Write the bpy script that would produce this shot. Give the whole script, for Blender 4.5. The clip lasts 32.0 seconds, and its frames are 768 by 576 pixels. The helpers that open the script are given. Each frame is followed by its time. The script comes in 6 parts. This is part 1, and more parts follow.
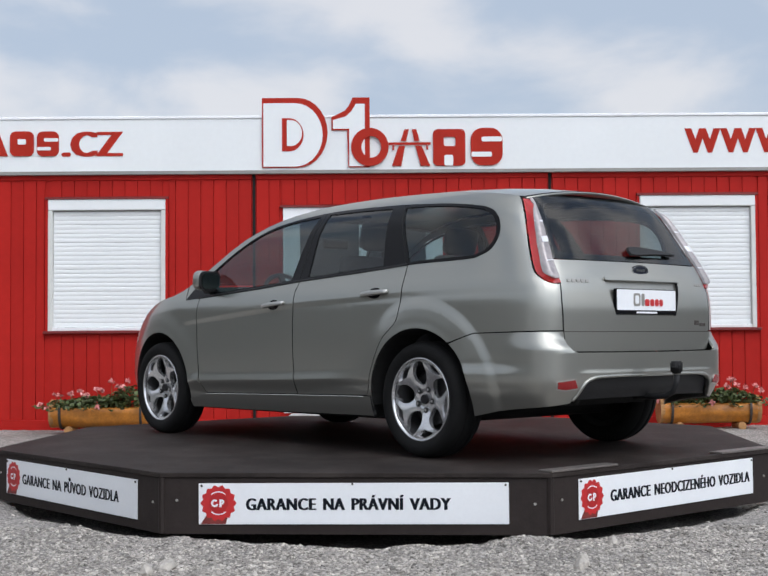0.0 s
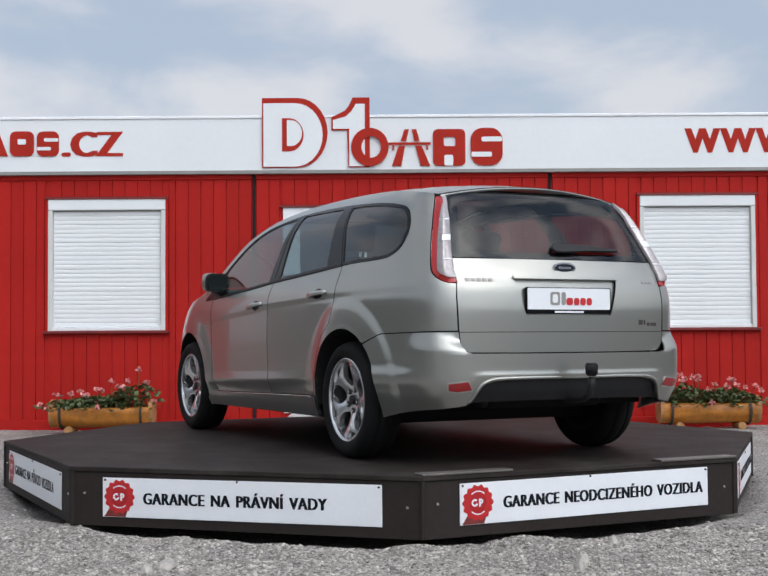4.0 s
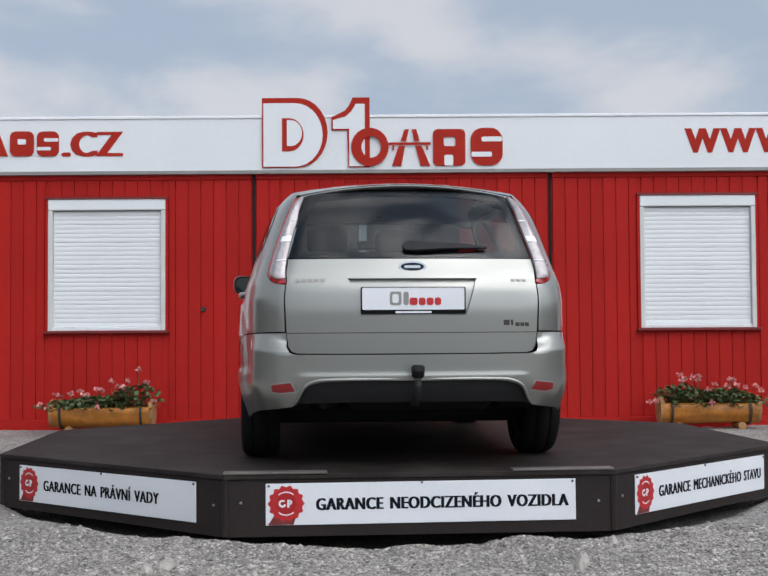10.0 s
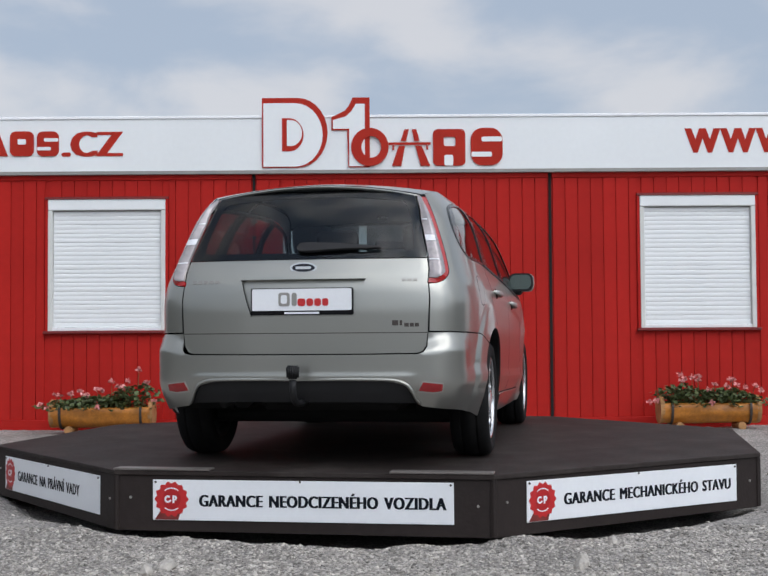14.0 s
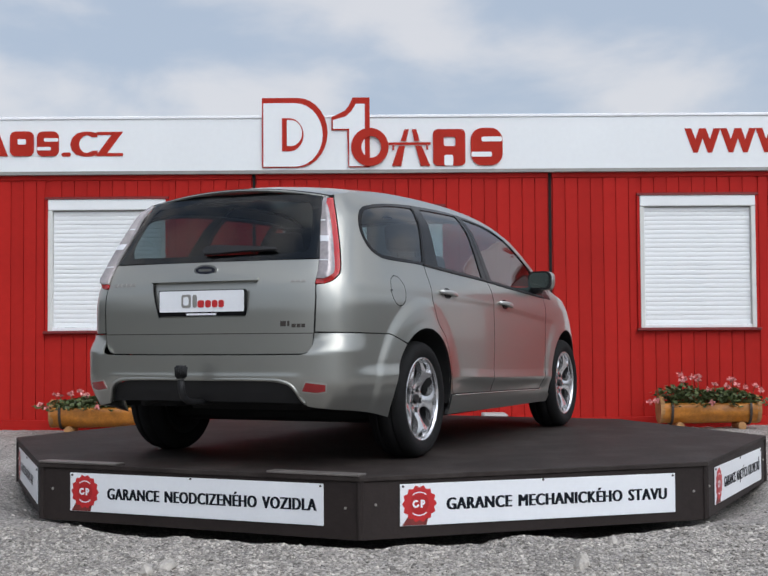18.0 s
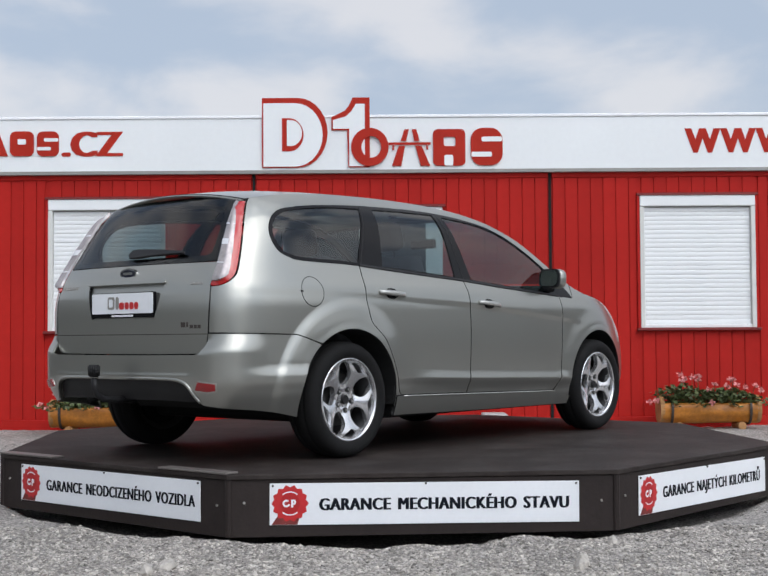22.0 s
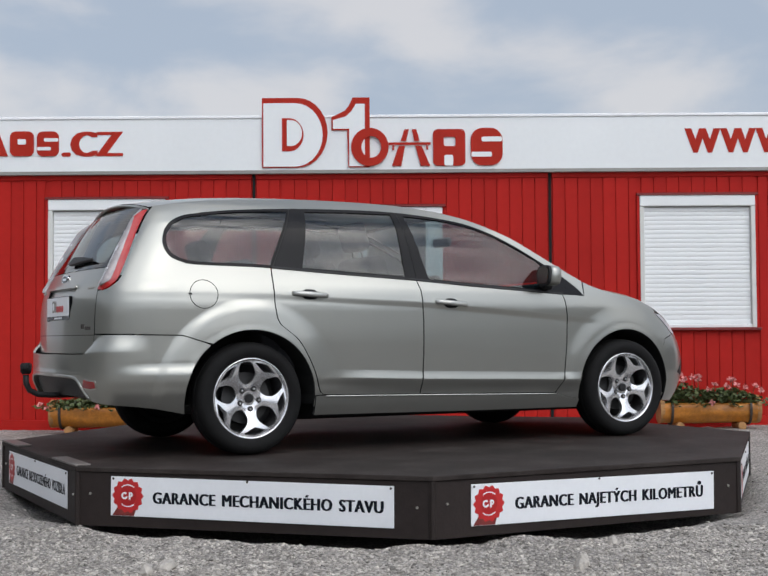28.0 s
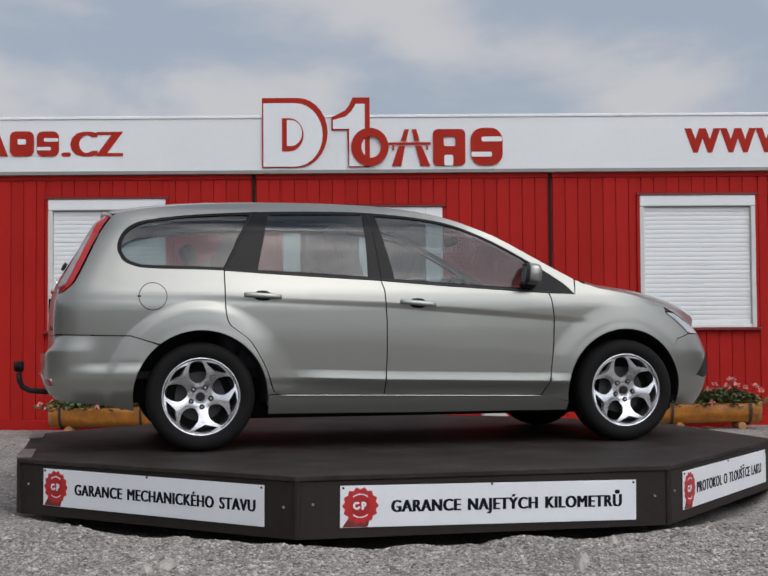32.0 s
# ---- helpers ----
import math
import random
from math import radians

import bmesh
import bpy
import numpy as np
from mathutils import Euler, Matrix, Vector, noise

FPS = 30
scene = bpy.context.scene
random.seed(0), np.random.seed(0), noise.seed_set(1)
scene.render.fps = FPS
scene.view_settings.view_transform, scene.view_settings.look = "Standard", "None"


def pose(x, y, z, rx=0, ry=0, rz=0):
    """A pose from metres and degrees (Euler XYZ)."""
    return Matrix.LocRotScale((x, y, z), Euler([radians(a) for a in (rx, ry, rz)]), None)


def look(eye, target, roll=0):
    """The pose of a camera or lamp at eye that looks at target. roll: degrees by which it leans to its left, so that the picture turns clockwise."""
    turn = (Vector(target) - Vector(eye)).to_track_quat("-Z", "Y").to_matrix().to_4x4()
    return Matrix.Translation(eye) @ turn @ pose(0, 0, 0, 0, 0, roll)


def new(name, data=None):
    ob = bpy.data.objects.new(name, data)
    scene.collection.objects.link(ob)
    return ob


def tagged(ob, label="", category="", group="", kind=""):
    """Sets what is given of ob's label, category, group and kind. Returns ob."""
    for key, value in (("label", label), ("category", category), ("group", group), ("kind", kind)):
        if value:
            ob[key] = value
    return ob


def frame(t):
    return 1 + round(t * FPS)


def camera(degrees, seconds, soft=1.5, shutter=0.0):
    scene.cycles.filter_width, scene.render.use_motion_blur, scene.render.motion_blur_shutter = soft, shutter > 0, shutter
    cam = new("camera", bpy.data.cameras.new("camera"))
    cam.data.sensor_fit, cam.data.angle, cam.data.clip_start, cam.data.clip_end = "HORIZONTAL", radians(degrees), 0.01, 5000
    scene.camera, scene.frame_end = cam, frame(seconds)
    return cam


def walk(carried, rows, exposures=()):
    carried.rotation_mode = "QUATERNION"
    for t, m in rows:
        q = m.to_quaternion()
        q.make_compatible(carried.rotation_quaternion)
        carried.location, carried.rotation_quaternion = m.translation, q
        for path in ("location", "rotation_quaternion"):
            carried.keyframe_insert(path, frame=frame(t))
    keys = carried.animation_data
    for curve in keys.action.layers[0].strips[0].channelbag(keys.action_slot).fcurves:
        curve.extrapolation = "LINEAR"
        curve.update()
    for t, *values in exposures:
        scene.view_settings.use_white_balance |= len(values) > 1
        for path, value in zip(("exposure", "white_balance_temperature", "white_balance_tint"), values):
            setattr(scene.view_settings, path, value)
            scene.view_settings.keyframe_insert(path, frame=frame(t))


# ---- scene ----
# The yard: z = 0 is the gravel; the turning platform's top lies at ZT.
ZT = 0.30
EYE = (0.0, -8.4954, 0.6468 + ZT)
AIM = (-0.0616, -8.4954 + 99.92, 0.6468 + ZT + 3.967)
cam = camera(33.466, 32.0, soft=1.6)
walk(cam, [(0.0, look(EYE, AIM, -0.3632)), (32.0, look(EYE, AIM, -0.3632))],
     exposures=[(0.0, 0.03, 6590, 11), (6.0, -0.12, 6570, 11), (11.0, -0.20, 6540, 11), (19.0, -0.05, 6560, 11), (23.0, -0.01, 6590, 11), (28.0, -0.17, 6690, 11), (32.0, -0.42, 6780, 12)])

# ---- light: an overcast sky, brighter towards the hidden sun ----
SUN_EL, SUN_AZ = 46.0, 36.0          # degrees; azimuth from the camera's back (-y) towards +x
sun_way = Vector((math.sin(radians(SUN_AZ)) * math.cos(radians(SUN_EL)),
                  -math.cos(radians(SUN_AZ)) * math.cos(radians(SUN_EL)), math.sin(radians(SUN_EL))))
sun = new("sun", bpy.data.lights.new("sun", "SUN"))
sun.data.energy, sun.data.angle, sun.data.color = 0.6, radians(44), (1.0, 0.965, 0.91)
sun.matrix_basis = look(sun_way * 50, (0, 0, 0))

world = bpy.data.worlds.new("world")
scene.world = world
world.use_nodes = True
wn, wl = world.node_tree.nodes, world.node_tree.links
wn.clear()


def wnode(kind, **sets):
    n = wn.new(kind)
    for k, v in sets.items():
        n.inputs[k.replace("_", " ")].default_value = v
    return n


def ramp(nodes, stops, interp="LINEAR"):
    n = nodes.new("ShaderNodeValToRGB")
    n.color_ramp.interpolation = interp
    while len(n.color_ramp.elements) < len(stops):
        n.color_ramp.elements.new(0.5)
    for e, (p, c) in zip(n.color_ramp.elements, stops):
        e.position, e.color = p, (*c, 1) if len(c) == 3 else c
    return n


sky = wn.new("ShaderNodeTexSky")
sky.sky_type, sky.sun_disc = "NISHITA", False
sky.sun_elevation, sky.sun_rotation = radians(SUN_EL), radians(180 - SUN_AZ)
sky.dust_density, sky.ozone_density = 2.0, 1.5
coord = wn.new("ShaderNodeTexCoord")
stretch = wn.new("ShaderNodeMapping")
stretch.inputs["Scale"].default_value = (1.0, 1.0, 2.1)
stretch.inputs["Location"].default_value = (3.1, 1.2, 0.75)
wl.new(coord.outputs["Generated"], stretch.inputs["Vector"])
clouds = wnode("ShaderNodeTexNoise", Scale=6.0, Detail=7.0, Roughness=0.5, Distortion=0.25)
wl.new(stretch.outputs["Vector"], clouds.inputs["Vector"])
cover = ramp(wn, [(0.36, (0.0, 0.0, 0.0)), (0.64, (1, 1, 1))], "EASE")
wl.new(clouds.outputs["Fac"], cover.inputs["Fac"])
tone = wn.new("ShaderNodeMix")
tone.data_type = "RGBA"
aloft = wn.new("ShaderNodeSeparateXYZ")
wl.new(coord.outputs["Generated"], aloft.inputs["Vector"])
clear_up = wn.new("ShaderNodeMapRange")          # haze near the horizon, clearer gaps overhead
clear_up.inputs["From Min"].default_value, clear_up.inputs["From Max"].default_value = 0.35, 0.70
wl.new(aloft.outputs["Z"], clear_up.inputs["Value"])
for socket, low, high in (("A", (0.43, 0.515, 0.635, 1), (0.23, 0.31, 0.45, 1)),      # thin blue-grey gaps
                          ("B", (0.695, 0.71, 0.745, 1), (0.84, 0.85, 0.87, 1))):     # pale cloud
    by_height = wn.new("ShaderNodeMix")
    by_height.data_type = "RGBA"
    by_height.inputs["A"].default_value, by_height.inputs["B"].default_value = low, high
    wl.new(clear_up.outputs["Result"], by_height.inputs["Factor"])
    wl.new(by_height.outputs["Result"], tone.inputs[socket])
wl.new(cover.outputs["Color"], tone.inputs["Factor"])
bg_sky = wn.new("ShaderNodeBackground")
bg_sky.inputs["Strength"].default_value = 0.018
wl.new(sky.outputs["Color"], bg_sky.inputs["Color"])
toward = wn.new("ShaderNodeVectorMath")
toward.operation = "DOT_PRODUCT"
toward.inputs[1].default_value = sun_way
wl.new(coord.outputs["Generated"], toward.inputs[0])
lobe = wn.new("ShaderNodeMath")
lobe.operation, lobe.use_clamp = "MULTIPLY_ADD", True
lobe.inputs[1].default_value, lobe.inputs[2].default_value = 1.0, 0.0
wl.new(toward.outputs["Value"], lobe.inputs[0])
halo = wn.new("ShaderNodeMath")
halo.operation = "POWER"
halo.inputs[1].default_value = 4.0
wl.new(lobe.outputs[0], halo.inputs[0])
glow = wn.new("ShaderNodeMath")                 # cloud is brightest round the veiled sun
glow.operation = "MULTIPLY_ADD"
glow.inputs[1].default_value, glow.inputs[2].default_value = 3.3, 0.96
veil = wn.new("ShaderNodeMapRange")             # thin and thick cloud differ most before the sun
veil.inputs["To Min"].default_value, veil.inputs["To Max"].default_value = 0.55, 1.45
wl.new(cover.outputs["Color"], veil.inputs["Value"])
lit = wn.new("ShaderNodeMath")
lit.operation = "MULTIPLY"
wl.new(halo.outputs[0], lit.inputs[0])
wl.new(veil.outputs["Result"], lit.inputs[1])
wl.new(lit.outputs[0], glow.inputs[0])
bg_cloud = wn.new("ShaderNodeBackground")
wl.new(glow.outputs[0], bg_cloud.inputs["Strength"])
wl.new(tone.outputs["Result"], bg_cloud.inputs["Color"])
both = wn.new("ShaderNodeAddShader")
wl.new(bg_sky.outputs[0], both.inputs[0])
wl.new(bg_cloud.outputs[0], both.inputs[1])
out = wn.new("ShaderNodeOutputWorld")
wl.new(both.outputs[0], out.inputs["Surface"])


# ---- materials ----
def mat(name, color, rough=0.6, metal=0.0, vary=0.12, scale=6.0, fine=60.0, bump=0.0, bump_scale=80.0, coat=0.0,
        dark=None, spec=0.5, rvary=0.0, coat_rough=0.04):
    """A painted or natural surface: two scales of variation in colour, a fine relief."""
    m = bpy.data.materials.new(name)
    m.use_nodes = True
    N, L = m.node_tree.nodes, m.node_tree.links
    b = N["Principled BSDF"]
    b.inputs["Roughness"].default_value, b.inputs["Metallic"].default_value = rough, metal
    b.inputs["Specular IOR Level"].default_value = spec
    b.inputs["Coat Weight"].default_value, b.inputs["Coat Roughness"].default_value = coat, coat_rough
    tc = N.new("ShaderNodeTexCoord")
    big, small = N.new("ShaderNodeTexNoise"), N.new("ShaderNodeTexNoise")
    for n, s, d in ((big, scale, 4.0), (small, fine, 3.0)):
        n.inputs["Scale"].default_value, n.inputs["Detail"].default_value = s, d
        L.new(tc.outputs["Object"], n.inputs["Vector"])
    add = N.new("ShaderNodeMath")
    add.operation = "MULTIPLY_ADD"
    add.inputs[1].default_value = 0.45
    L.new(small.outputs["Fac"], add.inputs[0])
    L.new(big.outputs["Fac"], add.inputs[2])
    d = dark or tuple(c * (1 - vary) for c in color)
    r = ramp(N, [(0.45, d), (1.0, tuple(min(1, c * (1 + vary * 0.6)) for c in color))])
    L.new(add.outputs[0], r.inputs["Fac"])
    L.new(r.outputs["Color"], b.inputs["Base Color"])
    if rvary:
        rr = N.new("ShaderNodeMapRange")
        rr.inputs["To Min"].default_value, rr.inputs["To Max"].default_value = rough - rvary, rough + rvary
        L.new(big.outputs["Fac"], rr.inputs["Value"])
        L.new(rr.outputs["Result"], b.inputs["Roughness"])
    if bump:
        bn = N.new("ShaderNodeTexNoise")
        bn.inputs["Scale"].default_value, bn.inputs["Detail"].default_value = bump_scale, 4.0
        L.new(tc.outputs["Object"], bn.inputs["Vector"])
        bp = N.new("ShaderNodeBump")
        bp.inputs["Strength"].default_value, bp.inputs["Distance"].default_value = min(1, bump * 50), 0.01
        L.new(bn.outputs["Fac"], bp.inputs["Height"])
        L.new(bp.outputs["Normal"], b.inputs["Normal"])
    return m


def glass(name, tint, clear, base=0.08):
    """Tinted glazing: a clear sheet with a mirror gloss that grows at a slant."""
    m = bpy.data.materials.new(name)
    m.use_nodes = True
    N, L = m.node_tree.nodes, m.node_tree.links
    N.clear()
    t, g, w, p, a, mix, o = (N.new("ShaderNode" + k) for k in
                             ("BsdfTransparent", "BsdfGlossy", "LayerWeight", "Math", "Math", "MixShader", "OutputMaterial"))
    t.inputs["Color"].default_value = (*[c * clear for c in tint], 1)
    g.inputs["Roughness"].default_value = 0.035
    w.inputs["Blend"].default_value = 0.5
    p.operation, a.operation = "POWER", "MULTIPLY_ADD"
    p.inputs[1].default_value, a.inputs[1].default_value, a.inputs[2].default_value = 4.0, 0.9, base
    L.new(w.outputs["Facing"], p.inputs[0])
    L.new(p.outputs[0], a.inputs[0])
    L.new(a.outputs[0], mix.inputs[0])
    L.new(t.outputs[0], mix.inputs[1])
    L.new(g.outputs[0], mix.inputs[2])
    L.new(mix.outputs[0], o.inputs["Surface"])
    return m


M_PAINT = mat("silver_paint", (0.342, 0.344, 0.315), 0.28, 0.80, 0.02, 2.0, 900.0, coat=0.5, coat_rough=0.04)
M_HANDLE = mat("bright_silver_paint", (0.44, 0.44, 0.415), 0.28, 0.7, 0.03, 4, 300, coat=0.5)
M_BLACK = mat("black_plastic", (0.014, 0.014, 0.015), 0.5, 0, 0.2, 8, 120, bump=0.004, bump_scale=400, spec=0.3)
M_GLOSSBLACK = mat("gloss_black_trim", (0.006, 0.006, 0.007), 0.2, 0, 0.1, 8, 60, spec=0.16)
M_UNDER = mat("dark_underbody", (0.007, 0.007, 0.007), 0.85, 0, 0.3, 6, 60)
M_RUBBER = mat("tyre_rubber", (0.008, 0.008, 0.008), 0.8, 0, 0.3, 10, 90, bump=0.004, bump_scale=200, spec=0.22)
M_ALLOY = mat("silver_alloy", (0.68, 0.68, 0.69), 0.19, 0.78, 0.05, 6, 200)
M_STEEL = mat("brake_steel", (0.05, 0.05, 0.05), 0.5, 0.7, 0.2, 10, 90)
# the shade inside the alloy rim is put into this dark colour
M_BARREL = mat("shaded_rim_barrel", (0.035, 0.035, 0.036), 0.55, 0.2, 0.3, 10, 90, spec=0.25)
# dark green tint stands in for dark trees reflected in the mirror
M_MIRROR = mat("mirror_glass", (0.15, 0.19, 0.18), 0.03, 1.0, 0.02, 6, 60)
M_CHROME = mat("chrome", (0.8, 0.8, 0.8), 0.08, 1.0, 0.02, 6, 60)
M_GLASS = glass("tinted_car_glass", (0.78, 0.94, 0.95), 0.55, 0.065)
M_REARGLASS = glass("dark_rear_glass", (0.80, 0.90, 0.92), 0.42, 0.045)
M_LAMPRED = mat("red_lens", (0.42, 0.010, 0.010), 0.1, 0, 0.06, 9, 60, coat=0.6)
M_REFLECTOR = mat("dark_red_reflector", (0.24, 0.009, 0.011), 0.15, 0, 0.1, 60, 200, coat=0.5)
M_LAMPCLEAR = mat("clear_lens", (0.38, 0.345, 0.345), 0.16, 0.3, 0.40, 9, 40, coat=0.8)
M_HEADLAMP = mat("headlamp_lens", (0.50, 0.52, 0.54), 0.38, 0.2, 0.3, 9, 40, coat=0.15, coat_rough=0.2)
M_LENSBAR = mat("pale_lens_band", (0.74, 0.75, 0.77), 0.2, 0.1, 0.1, 9, 60, coat=0.8)
M_REDWALL = mat("red_steel_cladding", (0.45, 0.0185, 0.0140), 0.62, 0, 0.16, 0.9, 14.0, bump=0.0015, bump_scale=6, spec=0.12)
M_JOINT = mat("dark_joint", (0.006, 0.005, 0.005), 0.9, 0, 0.2)
M_WHITE = mat("white_fascia", (0.80, 0.825, 0.825), 0.5, 0, 0.04, 0.8, 20)
M_WHITEEDGE = mat("white_edge", (0.88, 0.89, 0.90), 0.4, 0, 0.03, 2, 20)
M_SHUTTER = mat("white_shutter", (0.81, 0.83, 0.825), 0.45, 0, 0.04, 3, 40)
M_FRAME = mat("aged_white_frame", (0.67, 0.67, 0.635), 0.5, 0, 0.12, 5, 60)
M_LETTER = mat("red_lettering", (0.42, 0.026, 0.014), 0.6, 0, 0.12, 3, 60, spec=0.15)
M_GREYTRIM = mat("grey_metal_trim", (0.30, 0.29, 0.27), 0.5, 0.4, 0.15, 3, 60)
M_DECK = mat("brown_black_film_plywood", (0.026, 0.020, 0.018), 0.66, 0, 0.45, 1.3, 22, bump=0.004, bump_scale=70, rvary=0.12, spec=0.16)
nt = M_DECK.node_tree
dust, dmix, dco = nt.nodes.new("ShaderNodeTexNoise"), nt.nodes.new("ShaderNodeMix"), nt.nodes.new("ShaderNodeTexCoord")
dmix.data_type = "RGBA"
dust.inputs["Scale"].default_value, dust.inputs["Detail"].default_value, dust.inputs["Roughness"].default_value = 2.4, 8.0, 0.68
drm = ramp(nt.nodes, [(0.46, (0, 0, 0)), (0.78, (0.7, 0.7, 0.7))])
col = nt.nodes["Principled BSDF"].inputs["Base Color"]
nt.links.new(dco.outputs["Object"], dust.inputs["Vector"])
nt.links.new(dust.outputs["Fac"], drm.inputs["Fac"])
nt.links.new(drm.outputs["Color"], dmix.inputs["Factor"])
nt.links.new(col.links[0].from_socket, dmix.inputs["A"])
dmix.inputs["B"].default_value = (0.075, 0.064, 0.058, 1)     # dry dust on the boards
nt.links.new(dmix.outputs["Result"], col)
M_SKIRT = mat("brown_skirt_board", (0.026, 0.019, 0.017), 0.6, 0, 0.35, 1.6, 30, bump=0.003, bump_scale=60, spec=0.25)
M_SIGN = mat("white_sign_sheet", (0.80, 0.82, 0.84), 0.35, 0, 0.05, 3, 60)
M_TEXT = mat("black_print", (0.008, 0.010, 0.015), 0.7, 0, 0.1, spec=0.1)
M_SEAL = mat("red_seal_print", (0.52, 0.02, 0.022), 0.4, 0, 0.15, 20, 90)
M_SEALCORE = mat("deep_red_seal_print", (0.42, 0.012, 0.014), 0.4, 0, 0.15, 20, 90)
M_SEALDARK = mat("dark_red_ribbon_print", (0.20, 0.03, 0.025), 0.45, 0, 0.4, 14, 60)
M_LOG = mat("varnished_log", (0.50, 0.185, 0.024), 0.4, 0, 0.45, 7, 50, bump=0.006, bump_scale=40)
M_LOGEND = mat("weathered_log_end", (0.44, 0.225, 0.085), 0.7, 0, 0.4, 12, 70, bump=0.006)
M_STRAP = mat("dark_strap", (0.05, 0.04, 0.035), 0.6, 0.2, 0.2)
M_LEAF = mat("geranium_leaf", (0.085, 0.125, 0.035), 0.6, 0, 0.45, 14, 90, dark=(0.035, 0.040, 0.018))
M_PETAL = mat("pink_petal", (0.82, 0.36, 0.34), 0.6, 0, 0.35, 30, 90)
M_SOIL = mat("soil", (0.05, 0.035, 0.025), 0.9, 0, 0.4, 20, 90, bump=0.02)
M_GRAVEL = mat("grey_gravel", (0.33, 0.306, 0.280), 0.95, 0, 0.45, 1.1, 70, bump=0.02, bump_scale=55)
nt = M_GRAVEL.node_tree            # single chips of stone, each with its own tone, the shade between them painted dark
chips, chip_at = (nt.nodes.new("ShaderNode" + k) for k in ("TexVoronoi", "TexCoord"))
chips.inputs["Scale"].default_value = 85.0
nt.links.new(chip_at.outputs["Object"], chips.inputs["Vector"])
chip_grey = nt.nodes.new("ShaderNodeSeparateColor")
nt.links.new(chips.outputs["Color"], chip_grey.inputs["Color"])
chip_tone, chip_gap_shade, chip_mul = (nt.nodes.new("ShaderNode" + k) for k in ("MapRange", "MapRange", "Math"))
chip_tone.inputs["To Min"].default_value, chip_tone.inputs["To Max"].default_value = 0.55, 1.50
nt.links.new(chip_grey.outputs["Red"], chip_tone.inputs["Value"])
chip_gap_shade.inputs["From Min"].default_value, chip_gap_shade.inputs["From Max"].default_value = 0.75, 0.45
chip_gap_shade.inputs["To Min"].default_value = 0.60
nt.links.new(chips.outputs["Distance"], chip_gap_shade.inputs["Value"])
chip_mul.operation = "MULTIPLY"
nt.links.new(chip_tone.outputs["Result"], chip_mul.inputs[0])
nt.links.new(chip_gap_shade.outputs["Result"], chip_mul.inputs[1])
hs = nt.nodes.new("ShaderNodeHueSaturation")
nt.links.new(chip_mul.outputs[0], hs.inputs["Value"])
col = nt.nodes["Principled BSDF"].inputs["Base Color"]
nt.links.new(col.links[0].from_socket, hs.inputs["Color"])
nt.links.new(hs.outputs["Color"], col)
M_STONE = mat("pale_crushed_stone", (0.46, 0.428, 0.385), 0.9, 0, 0.45, 9, 60, bump=0.01, bump_scale=60)
M_PLANK = M_REDWALL.copy()
M_PLANK.name = "red_plank"
nt = M_PLANK.node_tree
oi, hs = nt.nodes.new("ShaderNodeObjectInfo"), nt.nodes.new("ShaderNodeHueSaturation")
mr = nt.nodes.new("ShaderNodeMapRange")
mr.inputs["To Min"].default_value, mr.inputs["To Max"].default_value = 0.93, 1.07
nt.links.new(oi.outputs["Random"], mr.inputs["Value"])
nt.links.new(mr.outputs["Result"], hs.inputs["Value"])
col = nt.nodes["Principled BSDF"].inputs["Base Color"]
nt.links.new(col.links[0].from_socket, hs.inputs["Color"])
nt.links.new(hs.outputs["Color"], col)
M_STONES = M_STONE.copy()
M_STONES.name = "loose_stones"
nt = M_STONES.node_tree
gi, hs = nt.nodes.new("ShaderNodeNewGeometry"), nt.nodes.new("ShaderNodeHueSaturation")
mr = nt.nodes.new("ShaderNodeMapRange")
mr.inputs["To Min"].default_value, mr.inputs["To Max"].default_value = 0.36, 1.28
nt.links.new(gi.outputs["Random Per Island"], mr.inputs["Value"])
nt.links.new(mr.outputs["Result"], hs.inputs["Value"])
col = nt.nodes["Principled BSDF"].inputs["Base Color"]
nt.links.new(col.links[0].from_socket, hs.inputs["Color"])
nt.links.new(hs.outputs["Color"], col)
M_DARKRED = mat("dark_red_trim", (0.20, 0.018, 0.016), 0.5, 0, 0.2, 4, 40)
M_DARKGLASS = mat("dark_window_glass", (0.02, 0.022, 0.025), 0.05, 0, 0.1, 2, 20)
M_CONCRETE = mat("pale_concrete", (0.45, 0.445, 0.43), 0.85, 0, 0.2, 3, 60, bump=0.006)
M_BADGE = mat("dark_blue_enamel", (0.008, 0.011, 0.025), 0.2, 0, 0.1, coat=0.5)
M_SEAT = mat("dark_seat_cloth", (0.045, 0.045, 0.05), 0.9, 0, 0.2, 8, 160, bump=0.004, bump_scale=300)
M_STRIP = mat("dull_strip", (0.20, 0.18, 0.165), 0.5, 0.5, 0.3, 5, 60)
M_UNSEENWALL = mat("unseen_grey_wall", (0.12, 0.125, 0.115), 0.9, 0, 0.25, 0.6, 12)
M_STAINLESS = mat("galvanised_strip", (0.42, 0.40, 0.37), 0.4, 0.7, 0.25, 5, 60)


# ---- mesh helpers ----
def link(name, bm, material, parent=None, label="", smooth=False, normals=None):
    me = bpy.data.meshes.new(name)
    bm.to_mesh(me)
    bm.free()
    for m in (material if isinstance(material, (list, tuple)) else [material]):
        me.materials.append(m)
    if smooth:
        me.polygons.foreach_set("use_smooth", [True] * len(me.polygons))
    ob = new(name, me)
    if parent:
        ob.parent = parent
    if label:
        ob["label"] = label
    return ob


